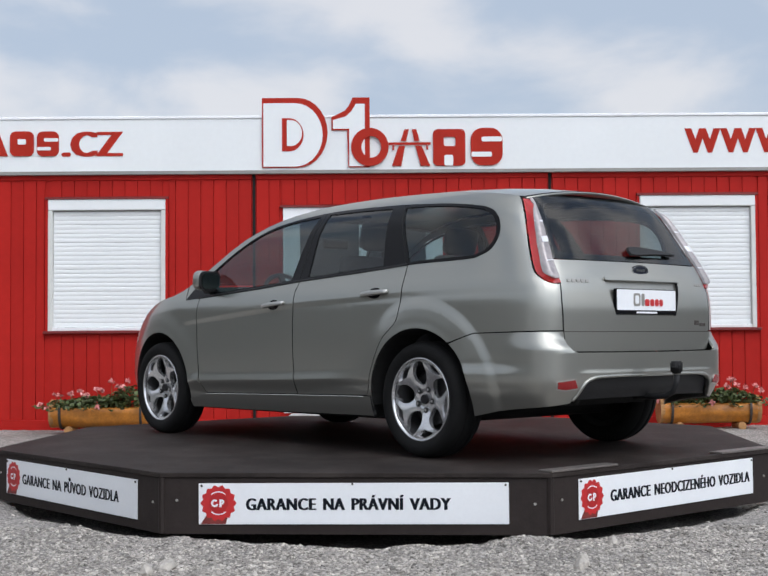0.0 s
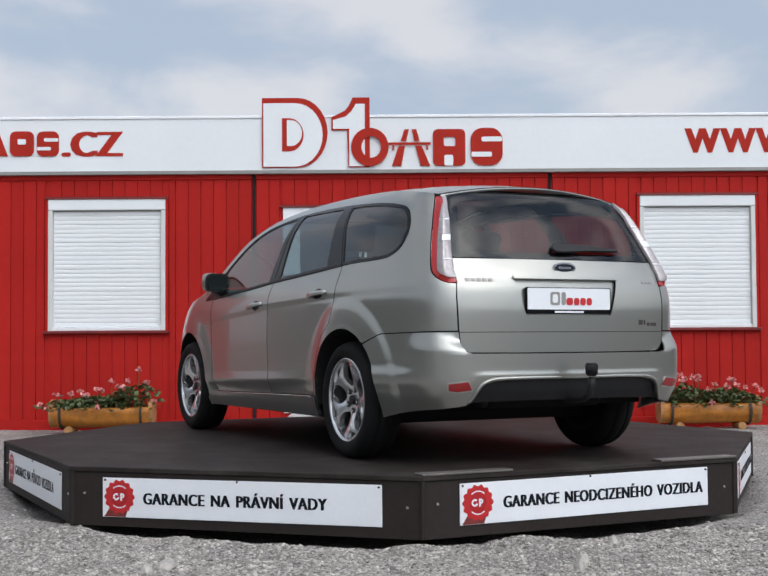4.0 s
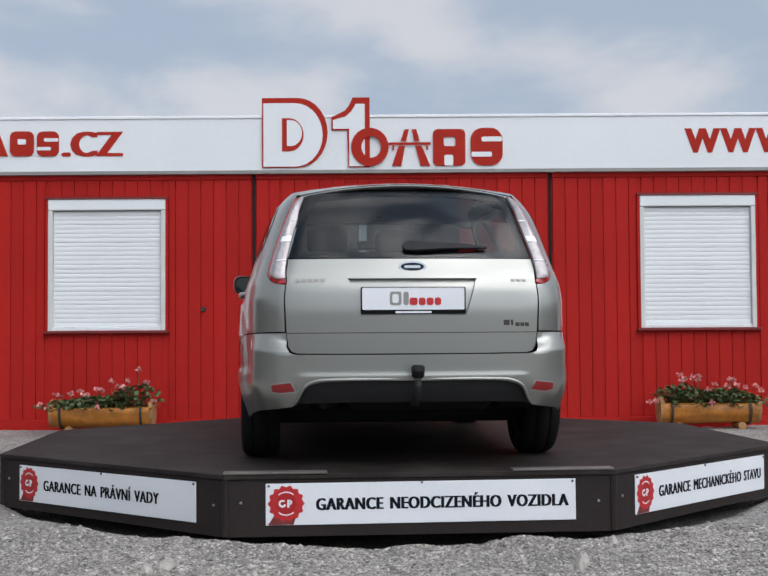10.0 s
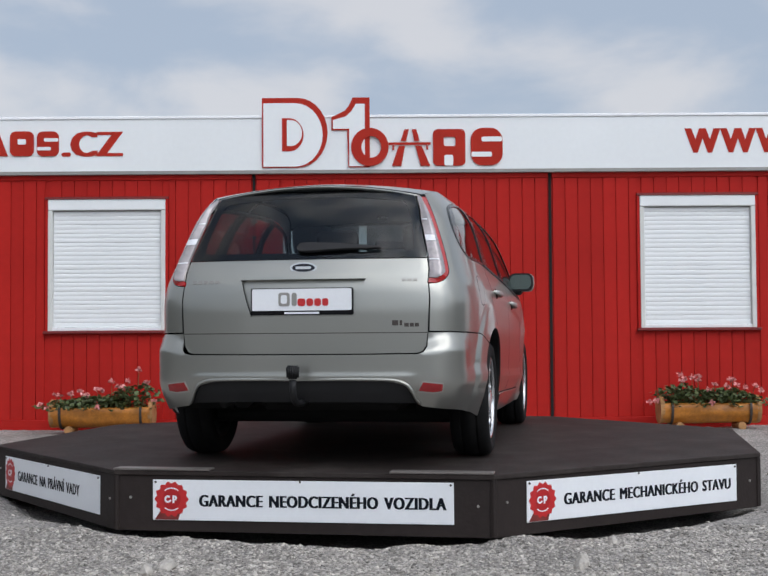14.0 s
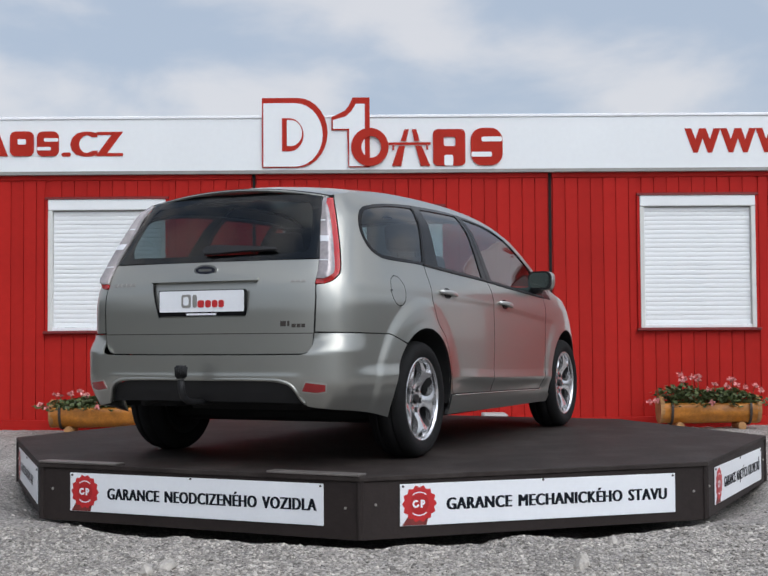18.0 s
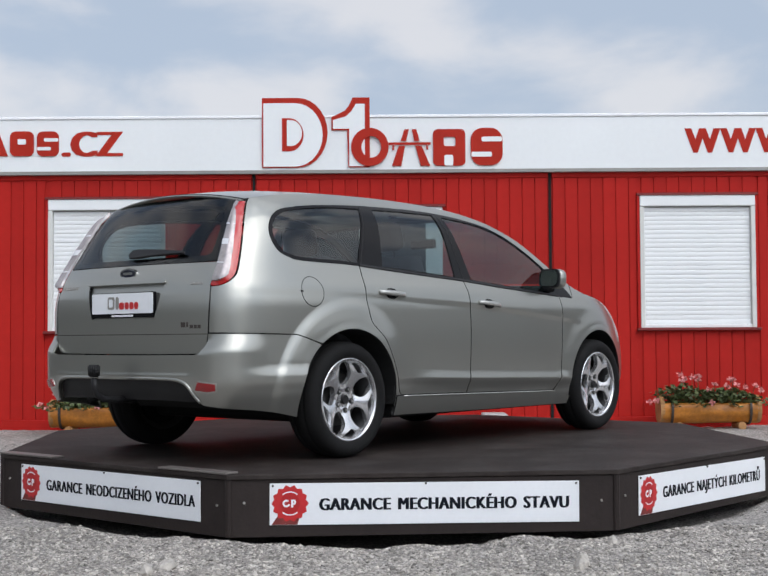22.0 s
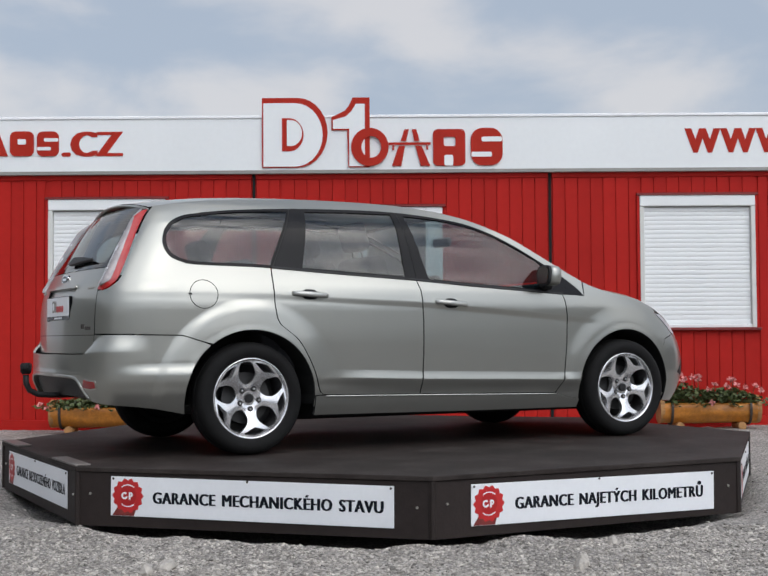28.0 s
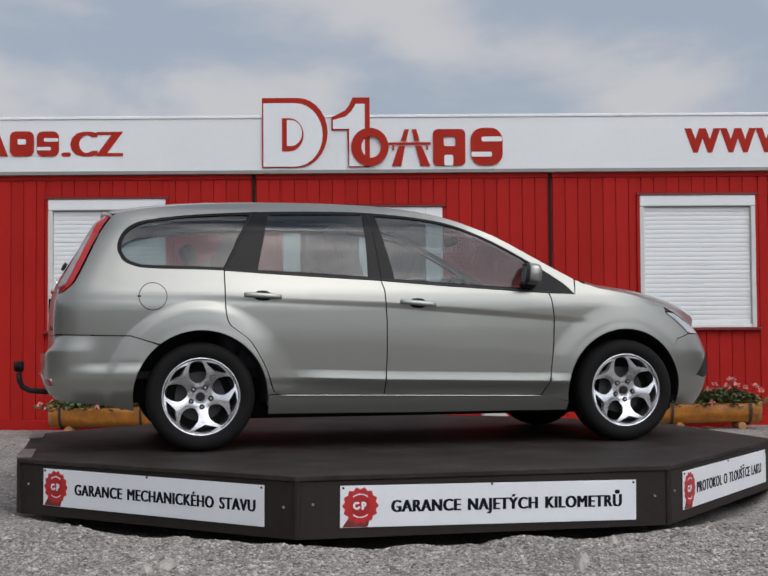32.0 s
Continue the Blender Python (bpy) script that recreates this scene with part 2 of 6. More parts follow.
def part(name, bm, material, parent, label="", smooth=False):
    """One mesh object under a thing or a part."""
    return link(name, bm, material, parent, label, smooth)


def thing(name, label, category, m=None, group="", kind=""):
    ob = new(name)
    ob.empty_display_size = 0.1
    if m is not None:
        ob.matrix_basis = m
    return tagged(ob, label, category, group, kind)


def box(bm, x0, x1, y0, y1, z0, z1, m=None, bevel=0.0, segs=1):
    m = m or Matrix()
    r = bmesh.ops.create_cube(bm, size=1, matrix=m @ Matrix.LocRotScale(
        ((x0 + x1) / 2, (y0 + y1) / 2, (z0 + z1) / 2), None, (x1 - x0, y1 - y0, z1 - z0)))
    if bevel:
        es = {e for v in r["verts"] for e in v.link_edges}
        bmesh.ops.bevel(bm, geom=list(es), offset=bevel, segments=segs, affect="EDGES", profile=0.5)
    return r["verts"]


def boxed(*a, **k):
    bm = bmesh.new()
    box(bm, *a, **k)
    return bm


def cyl(bm, r0, r1, depth, m=None, seg=24, ends=True):
    return bmesh.ops.create_cone(bm, cap_ends=ends, segments=seg, radius1=r0, radius2=r1, depth=depth, matrix=m or Matrix())["verts"]


def lathe(profile, seg=48):
    """Turns (radius, y) pairs about the y axis."""
    bm = bmesh.new()
    rings = []
    for i in range(seg):
        a = 2 * math.pi * i / seg
        rings.append([bm.verts.new((r * math.cos(a), y, r * math.sin(a))) for r, y in profile])
    for i in range(seg):
        p, q = rings[i], rings[(i + 1) % seg]
        for j in range(len(profile) - 1):
            bm.faces.new((p[j], p[j + 1], q[j + 1], q[j]))
    bmesh.ops.recalc_face_normals(bm, faces=bm.faces)
    return bm


def prism(bm, pts, y0, y1):
    """A slab with the outline pts in x, z, from y0 (front) to y1."""
    a = [bm.verts.new((x, y0, z)) for x, z in pts]
    b = [bm.verts.new((x, y1, z)) for x, z in pts]
    bm.faces.new(a)
    bm.faces.new(b[::-1])
    for i in range(len(pts)):
        j = (i + 1) % len(pts)
        bm.faces.new((a[j], a[i], b[i], b[j]))
    bmesh.ops.recalc_face_normals(bm, faces=bm.faces)
    return bm


def prismed(pts, y0, y1):
    return prism(bmesh.new(), pts, y0, y1)


def tube(bm, pts, r, seg=10):
    """A round bar along pts."""
    rings = []
    for i, p in enumerate(pts):
        p = Vector(p)
        d = (Vector(pts[min(i + 1, len(pts) - 1)]) - Vector(pts[max(i - 1, 0)])).normalized()
        s = d.orthogonal().normalized() if not rings else (side - d * side.dot(d)).normalized()
        side = s
        t = d.cross(s)
        rings.append([bm.verts.new(p + r * (math.cos(2 * math.pi * k / seg) * s + math.sin(2 * math.pi * k / seg) * t)) for k in range(seg)])
    for p, q in zip(rings, rings[1:]):
        for k in range(seg):
            bm.faces.new((p[k], p[(k + 1) % seg], q[(k + 1) % seg], q[k]))
    bm.faces.new(rings[0][::-1])
    bm.faces.new(rings[-1])
    bmesh.ops.recalc_face_normals(bm, faces=bm.faces)
    return bm


def lettering(text, width, height, bold=0.155, spacing=1.09, lift=0.0006):
    """Bold capitals as thin plates in x, z, facing -y: one mesh a letter, the row fitted to that width and cap height from x = 0."""
    cu = bpy.data.curves.new("words", "FONT")
    cu.body, cu.size, cu.resolution_u, cu.space_word, cu.space_character = text, 1.0, 3, 1.5, spacing
    ob = new("words", cu)
    dg = bpy.context.evaluated_depsgraph_get()
    me = bpy.data.meshes.new_from_object(ob.evaluated_get(dg))
    bpy.data.objects.remove(ob)
    bpy.data.curves.remove(cu)
    co = [(v.co.x, v.co.y) for v in me.vertices]
    faces = [tuple(f.vertices) for f in me.polygons]
    bpy.data.meshes.remove(me)
    x0, x1 = min(c[0] for c in co), max(c[0] for c in co)
    root = list(range(len(co)))

    def find(i):
        while root[i] != i:
            i = root[i]
        return i
    for f in faces:
        for i in f[1:]:
            root[find(i)] = find(f[0])
    islands = {}
    for f in faces:
        islands.setdefault(find(f[0]), []).append(f)
    spans = sorted((min(co[i][0] for f in fs for i in f), max(co[i][0] for f in fs for i in f), fs) for fs in islands.values())
    rows = []
    for lo, hi, fs in spans:
        if rows and lo < rows[-1][0] - 0.02:
            rows[-1] = (max(hi, rows[-1][0]), rows[-1][1] + fs)
        else:
            rows.append((hi, fs))
    out = []
    for _, fs in rows:
        bm, at = bmesh.new(), {}
        for f in fs:
            for i in f:
                if i not in at:
                    at[i] = bm.verts.new(((co[i][0] - x0) / (x1 - x0) * (width - bold * height), 0, co[i][1] / 0.729 * height))
            bm.faces.new([at[i] for i in f])
        # strokes are made bold by drawing the flat letter out sideways and a hair forwards
        r = bmesh.ops.extrude_face_region(bm, geom=bm.faces[:], use_keep_orig=True)
        for v in r["geom"]:
            if isinstance(v, bmesh.types.BMVert):
                v.co += Vector((bold * height, -lift, 0))
        for f in bm.faces:
            f.normal_update()
            if f.normal.y > 0:
                f.normal_flip()
        out.append(bm)
    return out


# ---- ground ----
def ground_z(x, y):
    """Nearly level gravel: a little lower before the platform, hollowed out beneath it."""
    r = math.hypot(x, y)
    z = -0.028 + 0.068 * min(1, max(0, (y + 3) / 7))
    if r < 40:
        z += 0.020 * noise.noise((x * 2.1, y * 2.1, 0.3)) + 0.014 * noise.noise((x * 6.5, y * 6.5, 4.1)) + 0.008 * noise.noise((x * 15, y * 15, 2.2))
    hollow = max(0.0, min(1.0, (2.52 - r) / 0.30))
    if y < 0:      # spoil pushed up in heaps along the platform's foot
        z += 0.075 * max(0.0, noise.noise((x * 2.3, y * 1.2, 9.1)) + 0.08) * math.exp(-((r - 2.62) / 0.16) ** 2)
    return z - 0.09 * hollow * hollow * (3 - 2 * hollow)


def build_ground():
    bm = bmesh.new()
    def line(lo, hi, step, far):
        v = [lo + step * i for i in range(int(round((hi - lo) / step)) + 1)]
        return [-f for f in reversed(far)] + v + list(far)
    xs = line(-5.0, 5.0, 0.05, (6, 8, 11, 16, 25, 45, 90, 200, 500, 1500, 4000))
    ys = line(-4.0, 4.9, 0.045, (5, 6.5, 8.5, 11, 16, 25, 45, 90, 200, 500, 1500, 4000))
    grid = [[bm.verts.new((x, y, ground_z(x, y))) for x in xs] for y in ys]
    for a, b in zip(grid, grid[1:]):
        for i in range(len(xs) - 1):
            bm.faces.new((a[i], a[i + 1], b[i + 1], b[i]))
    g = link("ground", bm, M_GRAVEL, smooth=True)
    tagged(g, "grey crushed-stone gravel yard, uneven and dusty", "ground", kind="structure")


def build_unseen_walls():
    """Plain unseen walls that close the yard beside and behind the camera, added to darken the car's reflections."""
    for name, b in (("unseen_wall_left", (-14.2, -14.0, -22, 11, -0.1, 3.4)), ("unseen_wall_right", (16.0, 16.2, -22, 11, -0.1, 2.4)), ("unseen_wall_back", (-14.2, 30, -26.2, -26, -0.1, 2.0))):
        tagged(link(name, boxed(*b), M_UNSEENWALL), "plain grey wall out of view, added to darken reflections on the car", "wall", kind="structure")


def stone(bm, p, s, rnd):
    r = bmesh.ops.create_icosphere(bm, subdivisions=1, radius=1)["verts"]
    q = Euler((rnd.random() * 6, rnd.random() * 6, rnd.random() * 6)).to_matrix()
    k = (rnd.uniform(0.6, 1.2), rnd.uniform(0.6, 1.1), rnd.uniform(0.4, 0.8))
    for v in r:
        v.co = Vector(p) + s * (q @ Vector([v.co[i] * k[i] * rnd.uniform(0.8, 1.15) for i in range(3)]))


def build_stones():
    rnd = random.Random(7)
    V, F = [], []
    base = [Vector(v) for v in ((1, 0, -.3), (-.5, .87, -.3), (-.5, -.87, -.3), (.5, .5, .5), (-.7, .1, .55), (.3, -.7, .5))]
    faces = ((0, 2, 1), (3, 4, 5), (0, 1, 3), (1, 4, 3), (1, 2, 4), (2, 5, 4), (2, 0, 5), (0, 3, 5))
    for i in range(82000):
        y = rnd.uniform(-3.6, -1.95) if i < 70000 else rnd.uniform(-2, 3.0)
        x = rnd.uniform(-2.35, 2.35) if i < 70000 else rnd.choice((-1, 1)) * rnd.uniform(1.6, 4.0)
        if math.hypot(x, y) < 2.2:
            continue
        s = 0.003 + 0.0115 * rnd.random() ** 4
        q = Euler((rnd.uniform(-.5, .5), rnd.uniform(-.5, .5), rnd.random() * 6.3)).to_matrix()
        k = Vector((rnd.uniform(.7, 1.3), rnd.uniform(.7, 1.3), rnd.uniform(.5, .9)))
        o, n = Vector((x, y, ground_z(x, y))), len(V)
        V += [o + s * (q @ Vector([b[j] * k[j] * rnd.uniform(.85, 1.15) for j in range(3)])) for b in base]
        F += [tuple(n + j for j in f) for f in faces]
    me = bpy.data.meshes.new("gravel_stones")
    me.from_pydata(V, [], F)
    me.materials.append(M_STONES)
    tagged(new("gravel_stones", me), "loose pale grey crushed stones scattered over the yard", "gravel", kind="stuff")
    for x, y, s in ((-0.99, -3.18, 0.055), (-0.93, -3.05, 0.045), (0.80, -3.15, 0.04), (0.84, -3.0, 0.05), (1.07, -2.42, 0.045), (-1.02, -3.02, 0.03), (0.9, -3.3, 0.025)):
        bm = bmesh.new()
        stone(bm, (0, 0, 0), s, rnd)
        st = link("loose_stone", bm, M_STONE)
        st.location = (x, y, ground_z(x, y) + s * 0.25)
        tagged(st, "pale grey angular stone lying on the gravel", "stone", group="loose stones before the platform")


# ---- the container offices ----
WALL_Y = 4.45
JOINTS = (-4.335, -1.325, 1.685, 4.695)
BASE, FAS0, FAS1 = 0.03, 2.66, 3.22


def wx(px):
    return -1.325 + (px - 519) * 0.004967


def wz(px, py):
    return 2.66 + (347.0 - (px - 784) * 0.00634 - py) * 0.00497


WINDOWS = ((-3.415, -2.224, 1.045, 2.38), (2.593, 3.765, 1.04, 2.385))
DOOR = (-1.03, 0.59, 0.20, 2.285)


def build_wall():
    """The wall core with real openings, clad in upright steel planks."""
    holes = sorted([*WINDOWS, DOOR])
    bm = bmesh.new()
    x = -5.6
    for a, b, z0, z1 in holes:
        box(bm, x, a, WALL_Y + 0.012, WALL_Y + 0.16, -0.1, FAS1 - 0.02)
        box(bm, a, b, WALL_Y + 0.012, WALL_Y + 0.16, -0.1, z0)
        box(bm, a, b, WALL_Y + 0.012, WALL_Y + 0.16, z1, FAS1 - 0.02)
        x = b
    box(bm, x, 5.9, WALL_Y + 0.012, WALL_Y + 0.16, -0.1, FAS1 - 0.02)
    # the far sides of the building
    box(bm, -5.6, -5.45, WALL_Y + 0.161, WALL_Y + 6.0, -0.1, FAS1 - 0.02)
    box(bm, 5.75, 5.9, WALL_Y + 0.161, WALL_Y + 6.0, -0.1, FAS1 - 0.02)
    box(bm, -5.6, 5.9, WALL_Y + 6.0, WALL_Y + 6.15, -0.1, FAS1 - 0.02)
    wall = tagged(link("wall_front", bm, M_REDWALL), "red-painted steel container office wall with upright grooves", "wall", kind="structure")
    fl = link("floor", boxed(-5.4, 5.7, WALL_Y + 0.17, WALL_Y + 5.98, 0.0, 0.12), M_UNDER)
    tagged(fl, "dark floor inside the closed office", "floor", kind="structure")
    roof = link("ceiling", boxed(-5.6, 5.9, WALL_Y + 0.161, WALL_Y + 6.15, FAS1 - 0.25, FAS1 - 0.06), M_GREYTRIM)
    tagged(roof, "flat grey roof of the container offices", "roof", kind="structure")
    # joint posts between the containers
    for jx in JOINTS:
        part("joint_post", boxed(jx - 0.014, jx + 0.014, WALL_Y - 0.004, WALL_Y + 0.011, BASE, FAS0 - 0.005), M_JOINT, wall, "dark joint between two containers")
    # base rail
    for a, b in zip(JOINTS, JOINTS[1:]):
        part("base_rail", boxed(a + 0.02, b - 0.02, WALL_Y - 0.022, WALL_Y + 0.010, BASE, BASE + 0.115, bevel=0.004), M_REDWALL, wall)
        part("top_rail", boxed(a + 0.02, b - 0.02, WALL_Y - 0.014, WALL_Y + 0.010, FAS0 - 0.085, FAS0 - 0.006, bevel=0.004), M_REDWALL, wall)
    # planks
    rnd = random.Random(3)
    meshes = {}
    for a, b in zip(JOINTS, JOINTS[1:]):
        n = 23
        w = (b - a - 0.05) / n
        for i in range(n):
            x0, x1 = a + 0.025 + i * w, a + 0.025 + (i + 1) * w
            spans = [(BASE + 0.117, FAS0 - 0.087)]
            for hx0, hx1, hz0, hz1 in holes:
                if x1 > hx0 - 0.03 and x0 < hx1 + 0.03:
                    if x0 >= hx0 - 0.03 and x1 <= hx1 + 0.03 or (x0 + x1) / 2 > hx0 and (x0 + x1) / 2 < hx1:
                        spans = [(BASE + 0.117, hz0 - 0.03), (hz1 + 0.03, FAS0 - 0.087)]
                    elif (x0 + x1) / 2 <= hx0:
                        x1 = min(x1, hx0 - 0.035)
                    else:
                        x0 = max(x0, hx1 + 0.035)
            for z0, z1 in spans:
                if z1 - z0 < 0.05 or x1 - x0 < 0.02:
                    continue
                key = (round(x1 - x0, 3), round(z1 - z0, 3))
                if key not in meshes:
                    bm = bmesh.new()
                    g, ww = 0.0016, x1 - x0
                    prof = [(g, 0.012), (g + 0.0025, 0.0), (ww - g - 0.0025, 0.0), (ww - g, 0.012)]
                    lo = [bm.verts.new((px, py, 0)) for px, py in prof]
                    hi = [bm.verts.new((px, py, z1 - z0)) for px, py in prof]
                    for k in range(3):
                        bm.faces.new((lo[k], lo[k + 1], hi[k + 1], hi[k]))
                    bm.faces.new(lo[::-1])
                    bm.faces.new(hi)
                    me = bpy.data.meshes.new("plank")
                    bm.to_mesh(me)
                    bm.free()
                    me.materials.append(M_PLANK)
                    meshes[key] = me
                p = new("plank", meshes[key])
                p.parent = wall
                p.location = (x0, WALL_Y - 0.001 + rnd.uniform(-0.0012, 0.0012), z0)
    return wall


def build_window(i, x0, x1, z0, z1):
    """A closed white roller shutter in its frame, with a sill."""
    win = thing(f"window_{i}", "closed white roller-shutter window in the red wall", "window", pose((x0 + x1) / 2, WALL_Y, z0), kind="structure")
    w, h = x1 - x0, z1 - z0
    t = 0.045
    for name, b in (("jamb", (-w / 2, -w / 2 + t, -0.02, 0.09, 0, h - 0.112)), ("jamb", (w / 2 - t, w / 2, -0.02, 0.09, 0, h - 0.112)),
                    ("bottom_rail", (-w / 2 + t, w / 2 - t, -0.012, 0.09, 0, 0.035))):
        part(name, boxed(*b, bevel=0.004), M_FRAME if name == "jamb" else M_SHUTTER, win)
    part("shutter_box", boxed(-w / 2, w / 2, -0.024, 0.09, h - 0.110, h, bevel=0.006), M_SHUTTER, win, "white shutter box")
    part("box_gap", boxed(-w / 2 + t + 0.002, w / 2 - t - 0.002, 0.004, 0.07, h - 0.119, h - 0.1105), M_GREYTRIM, win)
    for a, b, c, d in ((-w / 2 - 0.028, -w / 2 - 0.001, 0, h), (w / 2 + 0.001, w / 2 + 0.028, 0, h)):
        part("reveal_trim", boxed(a, b, -0.016, 0.011, c, d), M_REDWALL, win)
    part("lintel_trim", boxed(-w / 2 - 0.028, w / 2 + 0.028, -0.034, 0.011, h + 0.001, h + 0.024), M_DARKRED, win, "dark red rain trim")
    part("window_sill", boxed(-w / 2 - 0.04, w / 2 + 0.04, -0.055, 0.011, -0.028, -0.001, bevel=0.004), M_DARKRED, win, "dark red metal sill")
    part("backing", boxed(-w / 2 + t, w / 2 - t, 0.088, 0.1, 0.0, h), M_JOINT, win)
    n = 26
    z = 0.036
    dz = (h - 0.120 - z) / n
    bm = bmesh.new()
    x = w / 2 - t - 0.003
    prof = [(0.0245, 0.0), (0.0215, 0.005), (0.020, dz * 0.5), (0.0215, dz - 0.006), (0.0245, dz - 0.0008)]
    a = [bm.verts.new((-x, py, pz)) for py, pz in prof]
    b = [bm.verts.new((x, py, pz)) for py, pz in prof]
    for k in range(4):
        bm.faces.new((a[k], b[k], b[k + 1], a[k + 1]))
    me = bpy.data.meshes.new("slat")
    bm.to_mesh(me)
    bm.free()
    me.materials.append(M_SHUTTER)
    rnd = random.Random(i)
    for k in range(n):
        s = new("slat", me)
        s.parent = win
        s.location = (0, rnd.uniform(-0.002, 0.0015), z + k * dz)


def build_door():
    x0, x1, z0, z1 = DOOR
    w, h = x1 - x0, z1 - z0
    d = thing("door_1", "closed white-framed glazed double door of the office", "door", pose((x0 + x1) / 2, WALL_Y, z0), kind="structure")
    for a, b in ((-w / 2, -w / 2 + 0.17), (w / 2 - 0.17, w / 2)):
        part("jamb", boxed(a, b, -0.01, 0.09, 0, h, bevel=0.005), M_WHITEEDGE, d)
    part("head", boxed(-w / 2 + 0.171, w / 2 - 0.171, -0.01, 0.09, h - 0.13, h, bevel=0.005), M_WHITEEDGE, d)
    part("meeting_stile", boxed(-0.04, 0.04, -0.008, 0.08, 0.1, h - 0.131, bevel=0.005), M_WHITEEDGE, d)
    part("bottom_rail", boxed(-w / 2 + 0.171, w / 2 - 0.171, -0.009, 0.085, 0, 0.099, bevel=0.005), M_WHITEEDGE, d)
    for a, b in ((-w / 2 + 0.171, -0.041), (0.041, w / 2 - 0.171)):
        pane = part("pane", boxed(a, b, 0.03, 0.045, 0.1, h - 0.131), M_DARKGLASS, d, "dark glass pane")
    part("lintel_trim", boxed(-w / 2 - 0.03, w / 2 + 0.03, -0.03, 0.011, h + 0.001, h + 0.022), M_DARKRED, d)
    part("door_handle", tube(bmesh.new(), [(0.06, -0.01, 1.0), (0.06, -0.05, 1.0), (0.17, -0.05, 1.0)], 0.011), M_STEEL, d)
    for a, b in ((-0.96, -0.57), (0.96, 1.2)):
        st = link("concrete_block", boxed(a, b, 4.05, WALL_Y - 0.03, 0.0, 0.2, bevel=0.012), M_CONCRETE)
        tagged(st, "pale concrete block on the gravel against the red wall", "block", group="concrete blocks by the wall")


def rounded(x0, x1, z0, z1, r, n=6):
    pts = []
    for cx, cz, a0 in ((x1 - r, z0 + r, -90), (x1 - r, z1 - r, 0), (x0 + r, z1 - r, 90), (x0 + r, z0 + r, 180)):
        pts += [(cx + r * math.cos(radians(a0 + 90 * i / n)), cz + r * math.sin(radians(a0 + 90 * i / n))) for i in range(n + 1)]
    return pts


def ring_slab(outer, inner, y0, y1):
    """A slab with a hole: outlines of equal length."""
    bm = bmesh.new()
    n = len(outer)
    o0, o1, i0, i1 = ([bm.verts.new((x, y, z)) for x, z in p] for p, y in ((outer, y0), (outer, y1), (inner, y0), (inner, y1)))
    for a in range(n):
        b = (a + 1) % n
        for q in ((o0[a], o0[b], i0[b], i0[a]), (o1[b], o1[a], i1[a], i1[b]), (o0[b], o0[a], o1[a], o1[b]), (i0[a], i0[b], i1[b], i1[a])):
            bm.faces.new(q)
    bmesh.ops.recalc_face_normals(bm, faces=bm.faces)
    return bm


def half_round(x0, x1, z0, z1, n=14):
    """A plate with straight left edge and a round right end."""
    r, c = (z1 - z0) / 2, (z0 + z1) / 2
    xs = x1 - r * 0.86
    return [(x0, z0)] + [(xs + r * 0.86 * math.cos(a), c + r * math.sin(a)) for a in
                         [radians(-90 + 180 * i / n) for i in range(n + 1)]] + [(x0, z1)]


def build_fascia():
    y = WALL_Y - 0.05
    f = thing("fascia", "white sheet-metal fascia board along the office roof", "fascia", pose(0, y, FAS0), kind="structure")
    h = FAS1 - FAS0
    edges = (-5.65, 5.95)
    for a, b in zip(edges, edges[1:]):
        part("panel", boxed(a + 0.001, b - 0.001, 0, 0.2, 0.0, h - 0.03, bevel=0.003), M_WHITE, f)
        part("edge_cap", boxed(a + 0.001, b - 0.001, -0.012, 0.21, h - 0.029, h, bevel=0.004), M_WHITEEDGE, f, "bright white edge cap")
        part("drip_trim", boxed(a + 0.001, b - 0.001, -0.018, 0.045, -0.036, -0.001, bevel=0.003), M_GREYTRIM, f, "grey metal drip trim")
    return f


